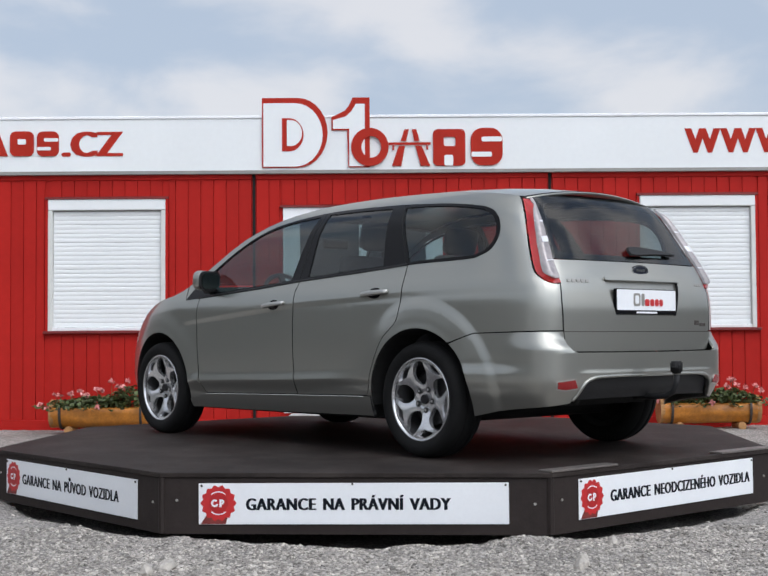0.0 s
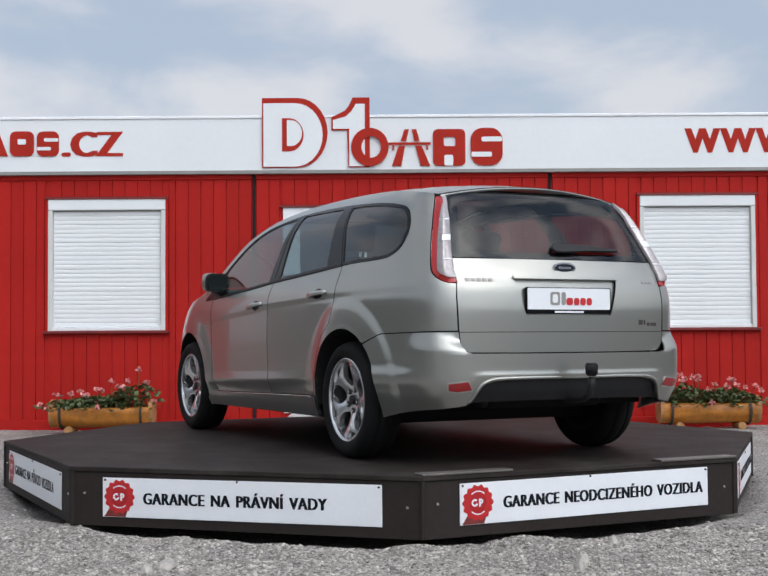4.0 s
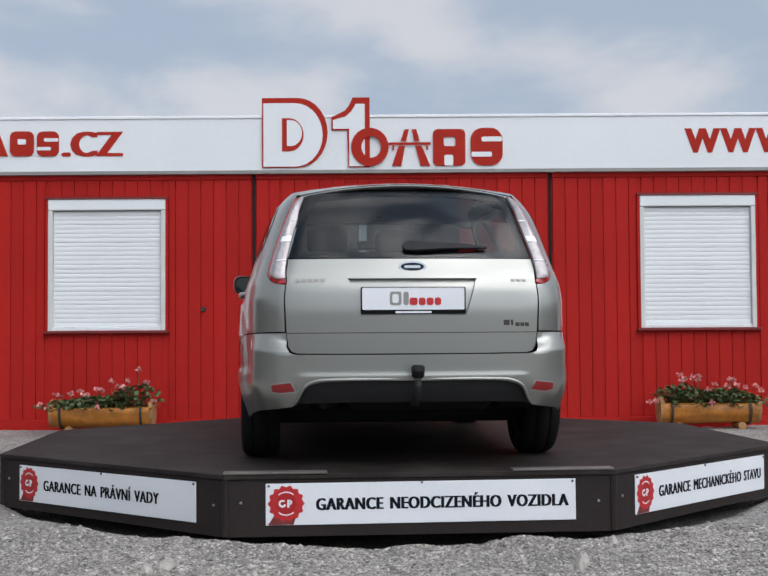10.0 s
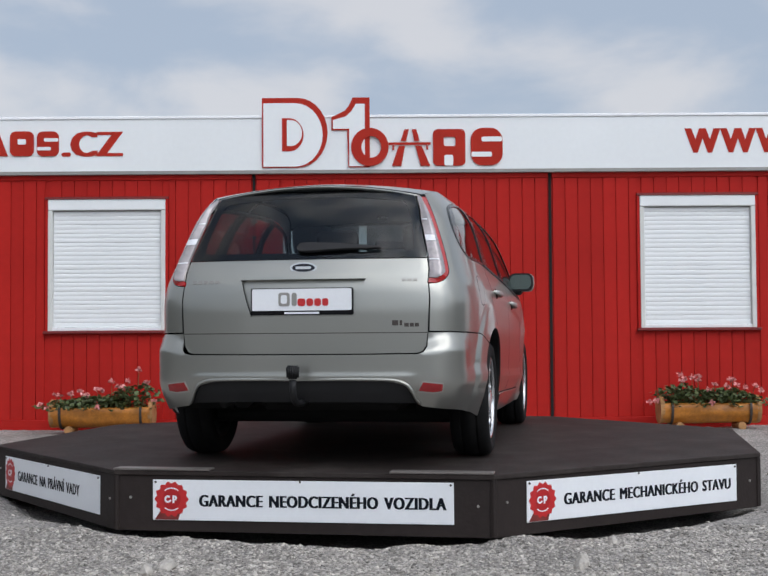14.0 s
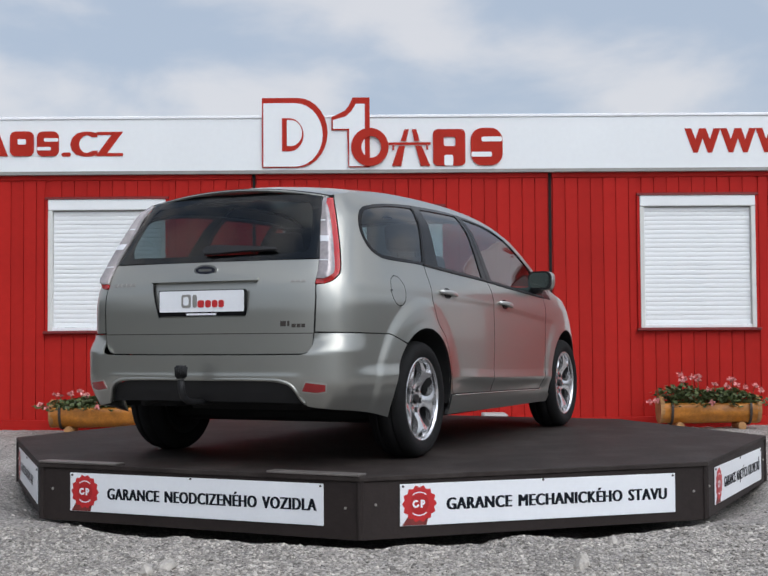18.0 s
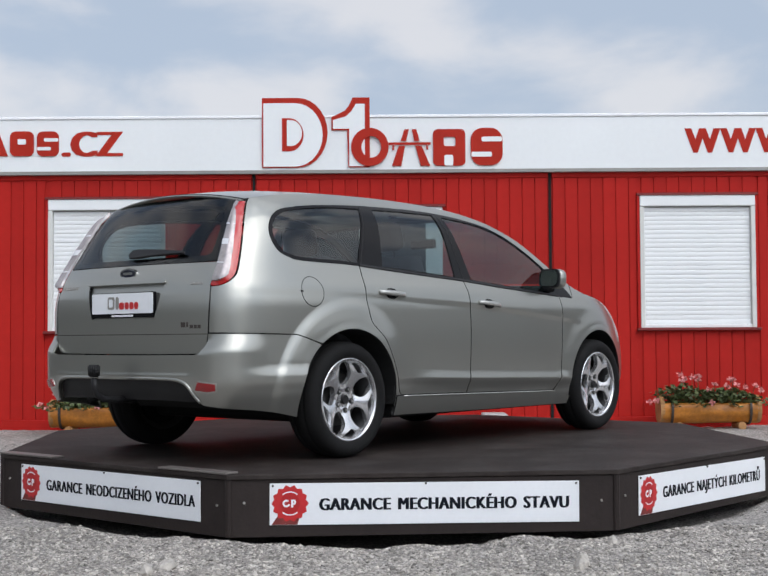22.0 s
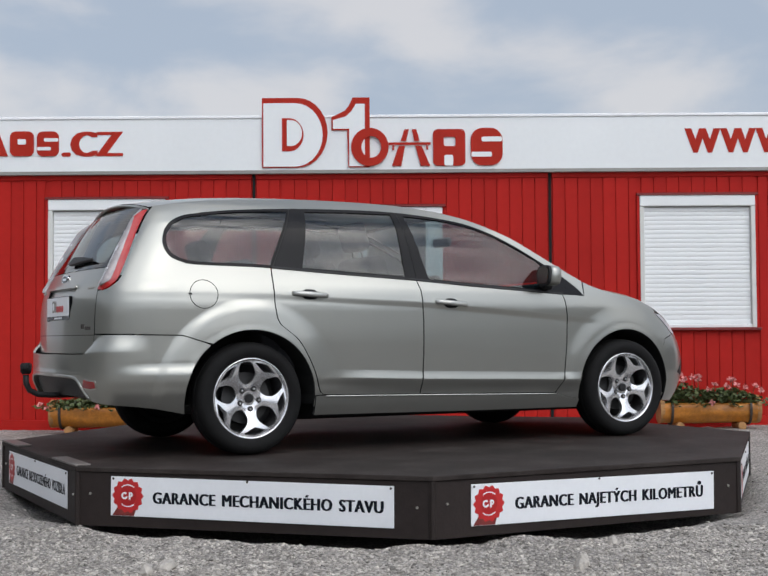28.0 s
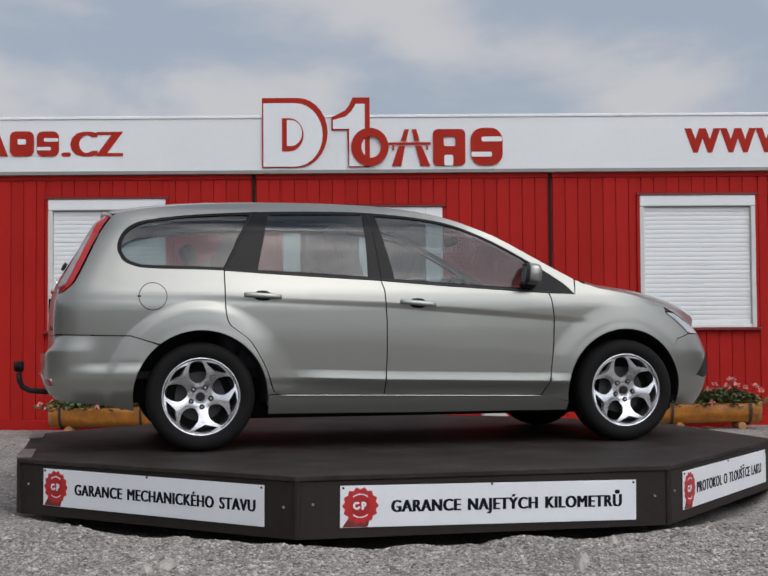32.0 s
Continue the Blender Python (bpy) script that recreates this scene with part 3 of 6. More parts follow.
def build_roof_sign():
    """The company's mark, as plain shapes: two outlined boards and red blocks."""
    y = WALL_Y - 0.052
    s = thing("roof_sign", "red and white cut-out sign boards standing on the fascia", "sign", pose(0, y, 0))
    def X(p): return wx(p)
    def Z(p): return wz(784, p)
    part("round_board", prismed(half_round(X(537), X(671), Z(342), Z(199)), -0.014, -0.001), M_LETTER, s, "red round-ended board")
    part("round_board_face", prismed(half_round(X(540), X(661), Z(340), Z(210)), -0.018, -0.0141), M_WHITE, s, "white face")
    part("round_inset", prismed(half_round(X(578), X(622), Z(309), Z(241)), -0.022, -0.0181), M_LETTER, s, "red inset")
    part("round_inset_face", prismed(half_round(X(588), X(619), Z(298), Z(245)), -0.026, -0.0221), M_WHITE, s, "white inset face")
    step = [(713, 342), (757, 342), (757, 199), (722, 199), (715, 215), (706, 226), (679, 239), (679, 266), (711, 266)]
    part("stepped_board", prismed([(X(a), Z(b)) for a, b in step][::-1], -0.014, -0.001), M_LETTER, s, "red stepped board")
    face = [(715, 340), (747, 340), (747, 212), (729, 212), (720, 227), (708, 238), (682, 245), (682, 263), (715, 263)]
    part("stepped_board_face", prismed([(X(a), Z(b)) for a, b in face][::-1], -0.018, -0.0141), M_WHITE, s, "white face")
    n = 28
    def oval(cx, cz, rx, rz): return [(cx + rx * math.cos(2 * math.pi * i / n), cz + rz * math.sin(2 * math.pi * i / n)) for i in range(n)]
    part("ring", ring_slab(oval(X(757), Z(301), 0.19, 0.195), oval(X(760), Z(301), 0.10, 0.11), -0.030, -0.0185), M_LETTER, s, "red ring")
    # road-and-bridge pictogram
    for q in (((828, 265), (837, 265), (831, 289), (820, 289)), ((843, 265), (852, 265), (859, 289), (848, 289)),
              ((816, 299), (829, 299), (821, 340), (802, 340)), ((850, 299), (863, 299), (880, 340), (861, 340))):
        part("road_stripe", prismed([(X(a), Z(b)) for a, b in q][::-1], -0.014, -0.001), M_LETTER, s)
    part("bridge_bar", prismed([(X(a), Z(b)) for a, b in ((795, 297), (881, 297), (881, 292), (795, 292))], -0.018, -0.0141), M_LETTER, s)
    for a in (803, 872):
        part("bridge_post", prismed([(X(a), Z(307)), (X(a + 4), Z(307)), (X(a + 4), Z(298)), (X(a), Z(298))], -0.014, -0.001), M_LETTER, s)
    part("block", ring_slab(rounded(X(886), X(952), Z(340), Z(265), 0.05), rounded(X(908), X(932), Z(300), Z(281), 0.02), -0.014, -0.001), M_LETTER, s, "red block with a slot")
    blk = part("block", prismed(rounded(X(963), X(1028), Z(340), Z(263), 0.12), -0.014, -0.001), M_LETTER, s, "red rounded block")
    for a, b, c, d in ((985, 1027, 291, 281), (964, 1006, 322, 312)):
        part("slot", prismed(rounded(X(a), X(b), Z(c), Z(d), 0.015), -0.018, -0.0141), M_WHITE, s, "white slot")
    part("slot", prismed(rounded(X(909), X(927), Z(340), Z(318), 0.015), -0.018, -0.0141), M_WHITE, s, "white slot")


def build_web_letters():
    y = WALL_Y - 0.052
    for text, p0, p1, pz, hh in ((".CZ", 127, 253, 320, 0.265), ("WWW.", 1400, 1636, 312, 0.262)):
        o = thing("fascia_lettering", "bold red web address letters on the white fascia", "lettering", pose(wx(p0), y - 0.002, wz(p0, pz)), kind="structure")
        for bm in lettering(text, (p1 - p0) * 0.004967, hh, 0.20 if text[0] == "." else 0.15, 1.04 if text[0] == "." else 1.22, 0.002):
            part("letter", bm, M_LETTER, o)
    for a, b, slots in ((-45, 18, ()), (22, 71, ((38, 55, 296, 285),)), (77, 122, ((92, 121, 290, 283), (78, 106, 308, 301)))):
        t = thing("fascia_block", "plain red block in the row of fascia lettering", "lettering", pose(0, y, 0), group="fascia blocks", kind="structure")
        shape = rounded(wx(a), wx(b), wz(a, 320), wz(a, 269), 0.06) if slots else [(wx(p), wz(p, q)) for p, q in ((a, 320), (b, 320), (b - 20, 269), (a + 20, 269))]
        part("block", prismed(shape, -0.012, -0.001), M_LETTER, t)
        for c, d, e, g in slots:
            part("slot", prismed(rounded(wx(c), wx(d), wz(c, e), wz(c, g), 0.01), -0.016, -0.0121), M_WHITE, t)


# ---- flower planters ----
def build_planter(x0, x1, y, seed, heights):
    rnd = random.Random(seed)
    w, r = x1 - x0, 0.135
    gz = ground_z((x0 + x1) / 2, y)
    p = thing("log_planter", "varnished hollowed-log planter with pink geraniums, on two feet", "planter", pose((x0 + x1) / 2, y, gz), group="log planters by the wall")
    cz = 0.06 + r
    # the hollowed log: an open trough
    bm = bmesh.new()
    n, m = 22, 14
    def ring(x, rr, wob):
        pts = []
        for i in range(n + 1):
            a = radians(152) + radians(236) * i / n
            q = rr * (1 + wob * noise.noise((x * 3, i * 0.4, seed)))
            pts.append((x, q * math.cos(a), cz + q * math.sin(a)))
        return pts
    rows = []
    for j in range(m + 1):
        x = -w / 2 + w * j / m
        rows.append([bm.verts.new(v) for v in ring(x, r, 0.10)] + [bm.verts.new(v) for v in reversed(ring(x, r - 0.03, 0.05))])
    k = len(rows[0])
    for a, b in zip(rows, rows[1:]):
        for i in range(k):
            bm.faces.new((a[i], a[(i + 1) % k], b[(i + 1) % k], b[i]))
    bmesh.ops.recalc_face_normals(bm, faces=bm.faces)
    part("trough", bm, M_LOG, p, "orange varnished half log", smooth=True)
    for sx in (-1, 1):
        bm = bmesh.new()
        cyl(bm, r * 1.03, r * 1.0, 0.04, Matrix.Translation((sx * (w / 2 + 0.0), 0, cz)) @ Matrix.Rotation(math.pi / 2, 4, "Y"), 22)
        part("end_disc", bm, M_LOGEND, p, "pale sawn log end")
        bm = bmesh.new()
        for i in range(20):
            a0, a1 = radians(155 + 230 * i / 20), radians(155 + 230 * (i + 1) / 20)
            q = [(sx * (w / 2 - 0.09) + e, (r + 0.012) * math.cos(a), cz + (r + 0.012) * math.sin(a)) for e, a in ((-0.012, a0), (0.012, a0), (0.012, a1), (-0.012, a1))]
            bm.faces.new([bm.verts.new(v) for v in q])
        bmesh.ops.remove_doubles(bm, verts=bm.verts, dist=0.001)
        bmesh.ops.solidify(bm, geom=bm.faces[:], thickness=0.008)
        part("strap", bm, M_STRAP, p, "dark iron strap")
        bm = bmesh.new()
        cyl(bm, 0.045, 0.04, 0.24, Matrix.Translation((sx * (w / 2 - 0.17), 0, 0.035)) @ Matrix.Rotation(math.pi / 2, 4, "X"), 12)
        part("foot", bm, M_LOGEND, p, "short log foot")
    part("soil", boxed(-w / 2 + 0.03, w / 2 - 0.03, -0.09, 0.09, cz, cz + 0.03), M_SOIL, p)
    # plants: many round lobed leaves in uneven clumps, flower heads on stalks
    V, F = [], []
    heads = []
    PV, PF, SV, SF = [], [], [], []
    clumps = [(-w / 2 + w * (i + 0.5) / 7 + rnd.uniform(-.04, .04), heights[i] * rnd.uniform(0.9, 1.1)) for i in range(7)]
    for cx, hh in clumps:
        for i in range(190):
            t = rnd.random()
            x = cx + rnd.gauss(0, 0.085)
            yy = rnd.gauss(-0.01, 0.085)
            z = cz + 0.03 + hh * t ** 0.8 * (1 - 0.4 * abs(x - cx) / 0.2) - 0.10 * max(0, -yy - 0.09)
            s = rnd.uniform(0.013, 0.030)
            q = Euler((rnd.uniform(-1.1, 0.4), rnd.uniform(-.7, .7), rnd.random() * 6.3)).to_matrix()
            n0 = len(V)
            V.append(Vector((x, yy, z)))
            for k in range(7):
                a = k * 2 * math.pi / 7
                rr = s * (1 if k % 2 else 0.82)
                V.append(Vector((x, yy, z)) + q @ Vector((rr * math.cos(a), rr * math.sin(a), s * 0.25)))
            F += [(n0, n0 + 1 + k, n0 + 1 + (k + 1) % 7) for k in range(7)]
        for i in range(2):
            heads.append((cx + rnd.gauss(0, 0.08), rnd.gauss(-0.06, 0.06), cz + hh * rnd.uniform(0.75, 1.3) + 0.08))
    heads.append((clumps[3][0], -0.15, cz + 0.07))
    for x in (-w / 2 - 0.12, -w / 2 - 0.05, w / 2 + 0.03):
        heads.append((x, -0.06, cz + rnd.uniform(0.05, 0.20)))
    for hx, hy, hz in heads:
        PV.append(Vector((hx, hy, hz)))             # petals spring from one heart
        for i in range(15):
            d = Vector((rnd.gauss(0, 1.0), rnd.gauss(-0.4, 0.8), rnd.gauss(0.25, 0.6))).normalized()
            e = d.orthogonal().normalized()
            e = (e * rnd.uniform(-1, 1) + d.cross(e) * rnd.uniform(-1, 1)).normalized()
            r, g = rnd.uniform(0.026, 0.040), rnd.uniform(0.010, 0.015)
            n0 = len(PV)
            PV += [PV[0] + d * r * 0.55 + e * g, PV[0] + d * r + e * g * 0.6, PV[0] + d * r * 1.06 - e * g * 0.5, PV[0] + d * r * 0.6 - e * g]
            PF.append((0, n0, n0 + 1, n0 + 2, n0 + 3))
        me = bpy.data.meshes.new("flower_head")
        me.from_pydata(PV, [], PF)
        me.materials.append(M_PETAL)
        new("flower_head", me).parent = p
        PV, PF = [], []
        b = Vector((hx * 0.93, hy * 0.4, cz + 0.04))
        n0 = len(SV)
        for v in (b, Vector((hx, hy, hz))):
            SV += [v + Vector((0.003, 0, 0)), v + Vector((-0.0015, 0.0026, 0)), v + Vector((-0.0015, -0.0026, 0))]
        SF += [(n0 + i, n0 + (i + 1) % 3, n0 + 3 + (i + 1) % 3, n0 + 3 + i) for i in range(3)]
    for name, v, f, m_, lab in (("leaves", V, F, M_LEAF, "dark green geranium leaves"), ("stalks", SV, SF, M_LEAF, "")):
        me = bpy.data.meshes.new(name)
        me.from_pydata(v, [], f)
        me.materials.append(m_)
        o = new(name, me)
        o.parent = p
        o["kind"] = "stuff"
        if lab:
            o["label"] = lab


# ---- the turning platform ----
APO = 2.285
SIGNS = {-1: ("GARANCE NA PŮVOD VOZIDLA", 0.14, 0.88, -0.027, -0.0005, -0.0032), 0: ("GARANCE NA PRÁVNÍ VADY", 0.154, 0.816, -0.008, 0.0001, 0.0043),
         1: ("GARANCE NEODCIZENÉHO VOZIDLA", 0.159, 0.977, 0.002, 0.0069, 0.0033), 2: ("GARANCE MECHANICKÉHO STAVU", 0.157, 0.967, 0.004, 0.0021, -0.0057),
         3: ("GARANCE NAJETÝCH KILOMETRŮ", 0.164, 0.949, 0.013, -0.0086, -0.0105), 4: ("PROTOKOL O TLOUŠŤCE LAKU", 0.14, 0.93, 0.0, 0.0, 0.0)}


def build_platform():
    p = thing("turntable_platform", "octagonal dark brown turning display platform with white guarantee signs", "platform", pose(0, 0, ZT))
    t = math.tan(radians(22.5))
    bm = bmesh.new()
    a = APO + 0.012
    bm.faces.new([bm.verts.new((a / math.cos(radians(22.5)) * math.cos(radians(22.5 + 45 * i)), a / math.cos(radians(22.5)) * math.sin(radians(22.5 + 45 * i)), 0)) for i in range(8)])
    r = bmesh.ops.extrude_face_region(bm, geom=bm.faces[:])
    bmesh.ops.translate(bm, verts=[v for v in r["geom"] if isinstance(v, bmesh.types.BMVert)], vec=(0, 0, -0.024))
    bmesh.ops.recalc_face_normals(bm, faces=bm.faces)
    bmesh.ops.bevel(bm, geom=bm.edges[:], offset=0.003, segments=1, affect="EDGES")
    part("deck", bm, M_DECK, p, "worn dark brown film-faced plywood deck")
    hub = bmesh.new()
    cyl(hub, 0.5, 0.5, 0.22, Matrix.Translation((0, 0, -0.25)), 32)
    part("bearing", hub, M_UNDER, p)
    seams = bmesh.new()
    for k in range(8):
        rot = pose(0, 0, 0, 0, 0, 45 * k)
        b = boxed(-a * t + 0.012, a * t - 0.012, -APO, -APO + 0.02, -0.30, -0.0245, bevel=0.003)
        sk = part("skirt_board", b, M_SKIRT, p, "dark brown skirt board")
        sk.matrix_basis = rot
        c = bmesh.new()
        cr = APO / math.cos(radians(22.5)) - 0.006
        cyl(c, 0.018, 0.018, 0.27, Matrix.Translation((cr * math.sin(radians(22.5)), -cr * math.cos(radians(22.5)), -0.16)), 8)
        cp = part("corner_batten", c, M_SKIRT, p)
        cp.matrix_basis = rot
        for u, z in ((-0.87, -0.135), (0.87, -0.15)):
            sc = bmesh.new()
            cyl(sc, 0.007, 0.006, 0.006, Matrix.Translation((u, -APO - 0.003, z)) @ Matrix.Rotation(math.pi / 2, 4, "X"), 8)
            s_ = part("screw", sc, M_STAINLESS, p, "bright screw head")
            s_.matrix_basis = rot
    # two thin metal ramp strips on the loading side
    for u0, u1 in ((-0.955, -0.455), (0.445, 0.945)):
        st = part("edge_strip", boxed(u0, u1, -APO - 0.016, -APO + 0.07, 0.001, 0.011, bevel=0.002), M_STRIP, p, "galvanised edge strip")
        st.matrix_basis = pose(0, 0, 0, 0, 0, 45)
    hw = 0.753
    for k, (text, f0, f1, du, dz, dr) in SIGNS.items():
        m = pose(0, 0, 0, 0, 0, 45 * k) @ pose(du, -APO - 0.001, -0.149 + dz, 0, -math.degrees(dr), 0)
        sg = part("sign_panel", boxed(-hw, hw, -0.006, -0.001, -0.0995, 0.0995, bevel=0.0015), M_SIGN, p, "white guarantee sign with black capitals")
        sg.matrix_basis = m
        for bm in lettering(text, (f1 - f0) * 2 * hw, 0.060):
            tx = part("letter", bm, M_TEXT, sg)
            tx.location = (-hw + f0 * 2 * hw, -0.0068, -0.030)
        build_seal(sg, -hw + 0.098)
        for u in (-hw + 0.015, 0.0, hw - 0.015):
            sc = bmesh.new()
            cyl(sc, 0.006, 0.005, 0.005, Matrix.Translation((u, -0.0085, 0.088 if u else 0.094)) @ Matrix.Rotation(math.pi / 2, 4, "X"), 8)
            part("screw", sc, M_STRAP, sg)
    return p


def build_seal(sg, x):
    bm = bmesh.new()
    n = 56
    bm.faces.new([bm.verts.new((x + (0.083 + 0.006 * math.cos(i * 2 * math.pi * 14 / n)) * math.cos(2 * math.pi * i / n), -0.0078,
                                0.004 + (0.083 + 0.006 * math.cos(i * 2 * math.pi * 14 / n)) * math.sin(2 * math.pi * i / n))) for i in range(n)][::-1])
    seal = part("seal_print", bm, M_SEAL, sg, "red scalloped seal")
    bm = bmesh.new()
    bm.faces.new([bm.verts.new((x + a, -0.0070, b)) for a, b in ((-0.055, -0.05), (-0.088, -0.097), (0.035, -0.097), (0.05, -0.05))])
    part("ribbon_print", bm, M_SEALDARK, sg, "dark red ribbon")
    def arc(r0, r1, a0, a1, cx, cz, y, n=14):
        bm = bmesh.new()
        q = [[bm.verts.new((x + cx + r * math.cos(radians(a0 + (a1 - a0) * i / n)), y, cz + r * math.sin(radians(a0 + (a1 - a0) * i / n)))) for r in (r0, r1)] for i in range(n + 1)]
        for c, d in zip(q, q[1:]):
            bm.faces.new((c[0], c[1], d[1], d[0]))
        for f in bm.faces:
            f.normal_update()
            if f.normal.y > 0:
                f.normal_flip()
        return bm
    part("seal_disc", arc(0.0, 0.047, 0, 360, 0, 0.004, -0.0082, 32), M_SEALCORE, seal, "darker red centre")
    for a0, a1 in ((50, 130), (230, 310)):
        part("seal_arc", arc(0.052, 0.0575, a0, a1, 0, 0.004, -0.0084), M_SIGN, seal, "thin white arc")
    part("seal_mark", arc(0.009, 0.0185, 45, 345, -0.018, 0.004, -0.0088), M_SIGN, seal, "white open ring")
    part("seal_mark", arc(0.004, 0.0125, -90, 90, 0.016, 0.010, -0.0088), M_SIGN, seal, "white half ring")
    bm = bmesh.new()
    bm.faces.new([bm.verts.new((x + px, -0.0088, pz)) for px, pz in ((0.005, -0.015), (0.0155, -0.015), (0.0155, 0.0225), (0.005, 0.0225))])
    part("seal_mark", bm, M_SIGN, seal, "white bar")


# ---- the estate car ----
from mathutils.geometry import delaunay_2d_cdt

# Car space: x forward, y to the car's left, z up from the tyres' contact; the axles lie at x = -1.32 and 1.32.
AXLE, HUB_Z, HUB_Y = 1.32, 0.315, 0.765
PLAN = ((-2.200, 0.0), (-2.191, 0.30), (-2.163, 0.56), (-2.127, 0.69), (-2.042, 0.772), (-1.87, 0.822), (-1.60, 0.852), (-1.20, 0.869), (-0.6, 0.878),
        (0.0, 0.881), (0.6, 0.878), (1.1, 0.869), (1.4, 0.855), (1.65, 0.822), (1.84, 0.755), (1.98, 0.63), (2.06, 0.43), (2.10, 0.2), (2.105, 0.0))


def spline(pts, n=40):
    p = [Vector((pts[1][0], -pts[1][1]))] + [Vector(q) for q in pts] + [Vector((pts[-2][0], -pts[-2][1]))]
    out = []
    for a, b, c, d in zip(p, p[1:], p[2:], p[3:]):
        for i in range(n):
            t = i / n
            out.append(0.5 * (2 * b + (c - a) * t + (2 * a - 5 * b + 4 * c - d) * t * t + (3 * b - a - 3 * c + d) * t ** 3))
    return np.array([*out, Vector(pts[-1])])


CURVE = spline(PLAN)
ARC = np.concatenate([[0], np.cumsum(np.hypot(*np.diff(CURVE, axis=0).T))])
UMAX = ARC[-1]
ZGRID = np.linspace(0.1, 1.6, 751)


def table(pairs, soft=0.012):
    v = np.interp(ZGRID, *np.array(pairs).T)
    k = np.exp(-0.5 * (np.arange(-40, 41) * 0.002 / soft) ** 2)
    return np.convolve(np.pad(v, 40, "edge"), k / k.sum(), "valid")


D_SIDE = table([(0.1, 0.10), (0.20, 0.055), (0.27, 0.03), (0.36, 0.012), (0.5, 0.008), (0.7, 0.002), (0.85, 0.0), (0.93, 0.016), (1.0, 0.044), (1.05, 0.061),
                (1.2, 0.109), (1.3, 0.147), (1.37, 0.195), (1.41, 0.232), (1.44, 0.267), (1.47, 0.312), (1.50, 0.369)], 0.014)
D_REAR = table([(0.1, 0.25), (0.20, 0.14), (0.30, 0.03), (0.4, 0.0), (0.6, 0.0), (0.8, 0.0), (0.90, 0.010), (0.97, 0.035), (1.05, 0.078), (1.15, 0.140),
                (1.25, 0.203), (1.35, 0.270), (1.42, 0.325), (1.46, 0.37)], 0.02)
D_FRONT = table([(0.1, 0.2), (0.2, 0.09), (0.3, 0.02), (0.42, -0.012), (0.55, 0.0), (0.65, 0.05), (0.75, 0.14), (0.82, 0.24), (0.9, 0.42), (1.0, 0.75), (1.1, 0.9)], 0.02)
CREASE = np.array([(-2.3, 0.912), (-2.0, 0.91), (-1.19, 0.903), (-0.79, 0.886), (-0.23, 0.866), (0.3, 0.825), (0.82, 0.785), (1.04, 0.768), (2.2, 0.70)]).T
LOWER = np.array([(-2.3, 0.44), (-0.9, 0.428), (-0.23, 0.405), (0.81, 0.382), (2.2, 0.36)]).T


def step01(t):
    t = np.clip(t, 0, 1)
    return t * t * (3 - 2 * t)


def shell(u, z, off=0.0, extra=None):
    """The body's outer skin at the girth u (0 at the middle of the tail, positive on the car's left) and height z."""
    u, z = np.broadcast_arrays(np.asarray(u, float), np.asarray(z, float))
    s, a = np.sign(u), np.abs(u)
    x0, y0 = np.interp(a, ARC, CURVE[:, 0]), np.interp(a, ARC, CURVE[:, 1])
    back, fore = np.clip((-1.15 - x0) / 1.05, 0, 1), np.clip((x0 - 0.95) / 1.15, 0, 1)
    x = x0 + np.interp(z, ZGRID, D_REAR) * back ** 1.15 - np.interp(z, ZGRID, D_FRONT) * fore ** 1.5
    y = y0 * (1 - np.interp(z, ZGRID, D_SIDE) / 0.912)
    side = np.clip((y0 - 0.6) / 0.25, 0, 1)
    t = np.interp(x, *CREASE) - z
    y = y - side * 0.0075 * (0.3 + 0.7 * step01((x + 1.55) / 0.6)) * np.clip(t / 0.030, 0, 1) * np.clip(1 - t / 0.24, 0, 1) * step01((1.16 - x) / 0.35)
    t = np.interp(x, *LOWER) - z
    y = y - side * 0.006 * step01(t / 0.05)
    y = y + side * step01((x + 0.92) / 0.4) * step01((1.0 - x) / 0.15) * (0.009 * np.clip((t + 0.046) / 0.046, 0, 1) - 0.015 * np.clip(t / 0.075, 0, 1))
    for ax in (-AXLE, AXLE):
        r = np.hypot(x - ax, z - HUB_Z)
        ahead = 1 - 0.55 * step01((x + AXLE - 0.22) / 0.22) if ax < 0 else 1.0
        ease = step01((x + AXLE - 0.05) / 0.30) if ax < 0 else 0.0
        y = y + side * ((0.022 if ax < 0 else 0.012) * ahead * ((1 - ease) * ((0.55 if ax < 0 else 0.0) * step01((0.562 - r) / 0.06) + (0.45 if ax < 0 else 1.0) * step01((0.56 - r) / 0.15)) + ease * step01((0.565 - r) / 0.17)) + 0.004 * step01((0.43 - r) / 0.05))
    p = np.stack([x, s * y, z], -1)
    if extra is not None:
        off = off + extra(x, y, z)
    if extra is not None or off:
        p = p + skin_normal(u, z) * np.asarray(off)[..., None]
    return p


def skin_normal(u, z, extra=None):
    e = 0.004
    n = np.cross(shell(u + e, z, 0, extra) - shell(u - e, z, 0, extra), shell(u, z + e, 0, extra) - shell(u, z - e, 0, extra))
    n /= np.linalg.norm(n, axis=-1, keepdims=True) + 1e-12
    p = shell(u, z)
    flip = np.sum(n[..., :2] * np.stack([p[..., 0] * 0.45, p[..., 1] * 1.4], -1), -1) < 0
    return np.where(flip[..., None], -n, n)


UG = np.linspace(0, UMAX, 900)


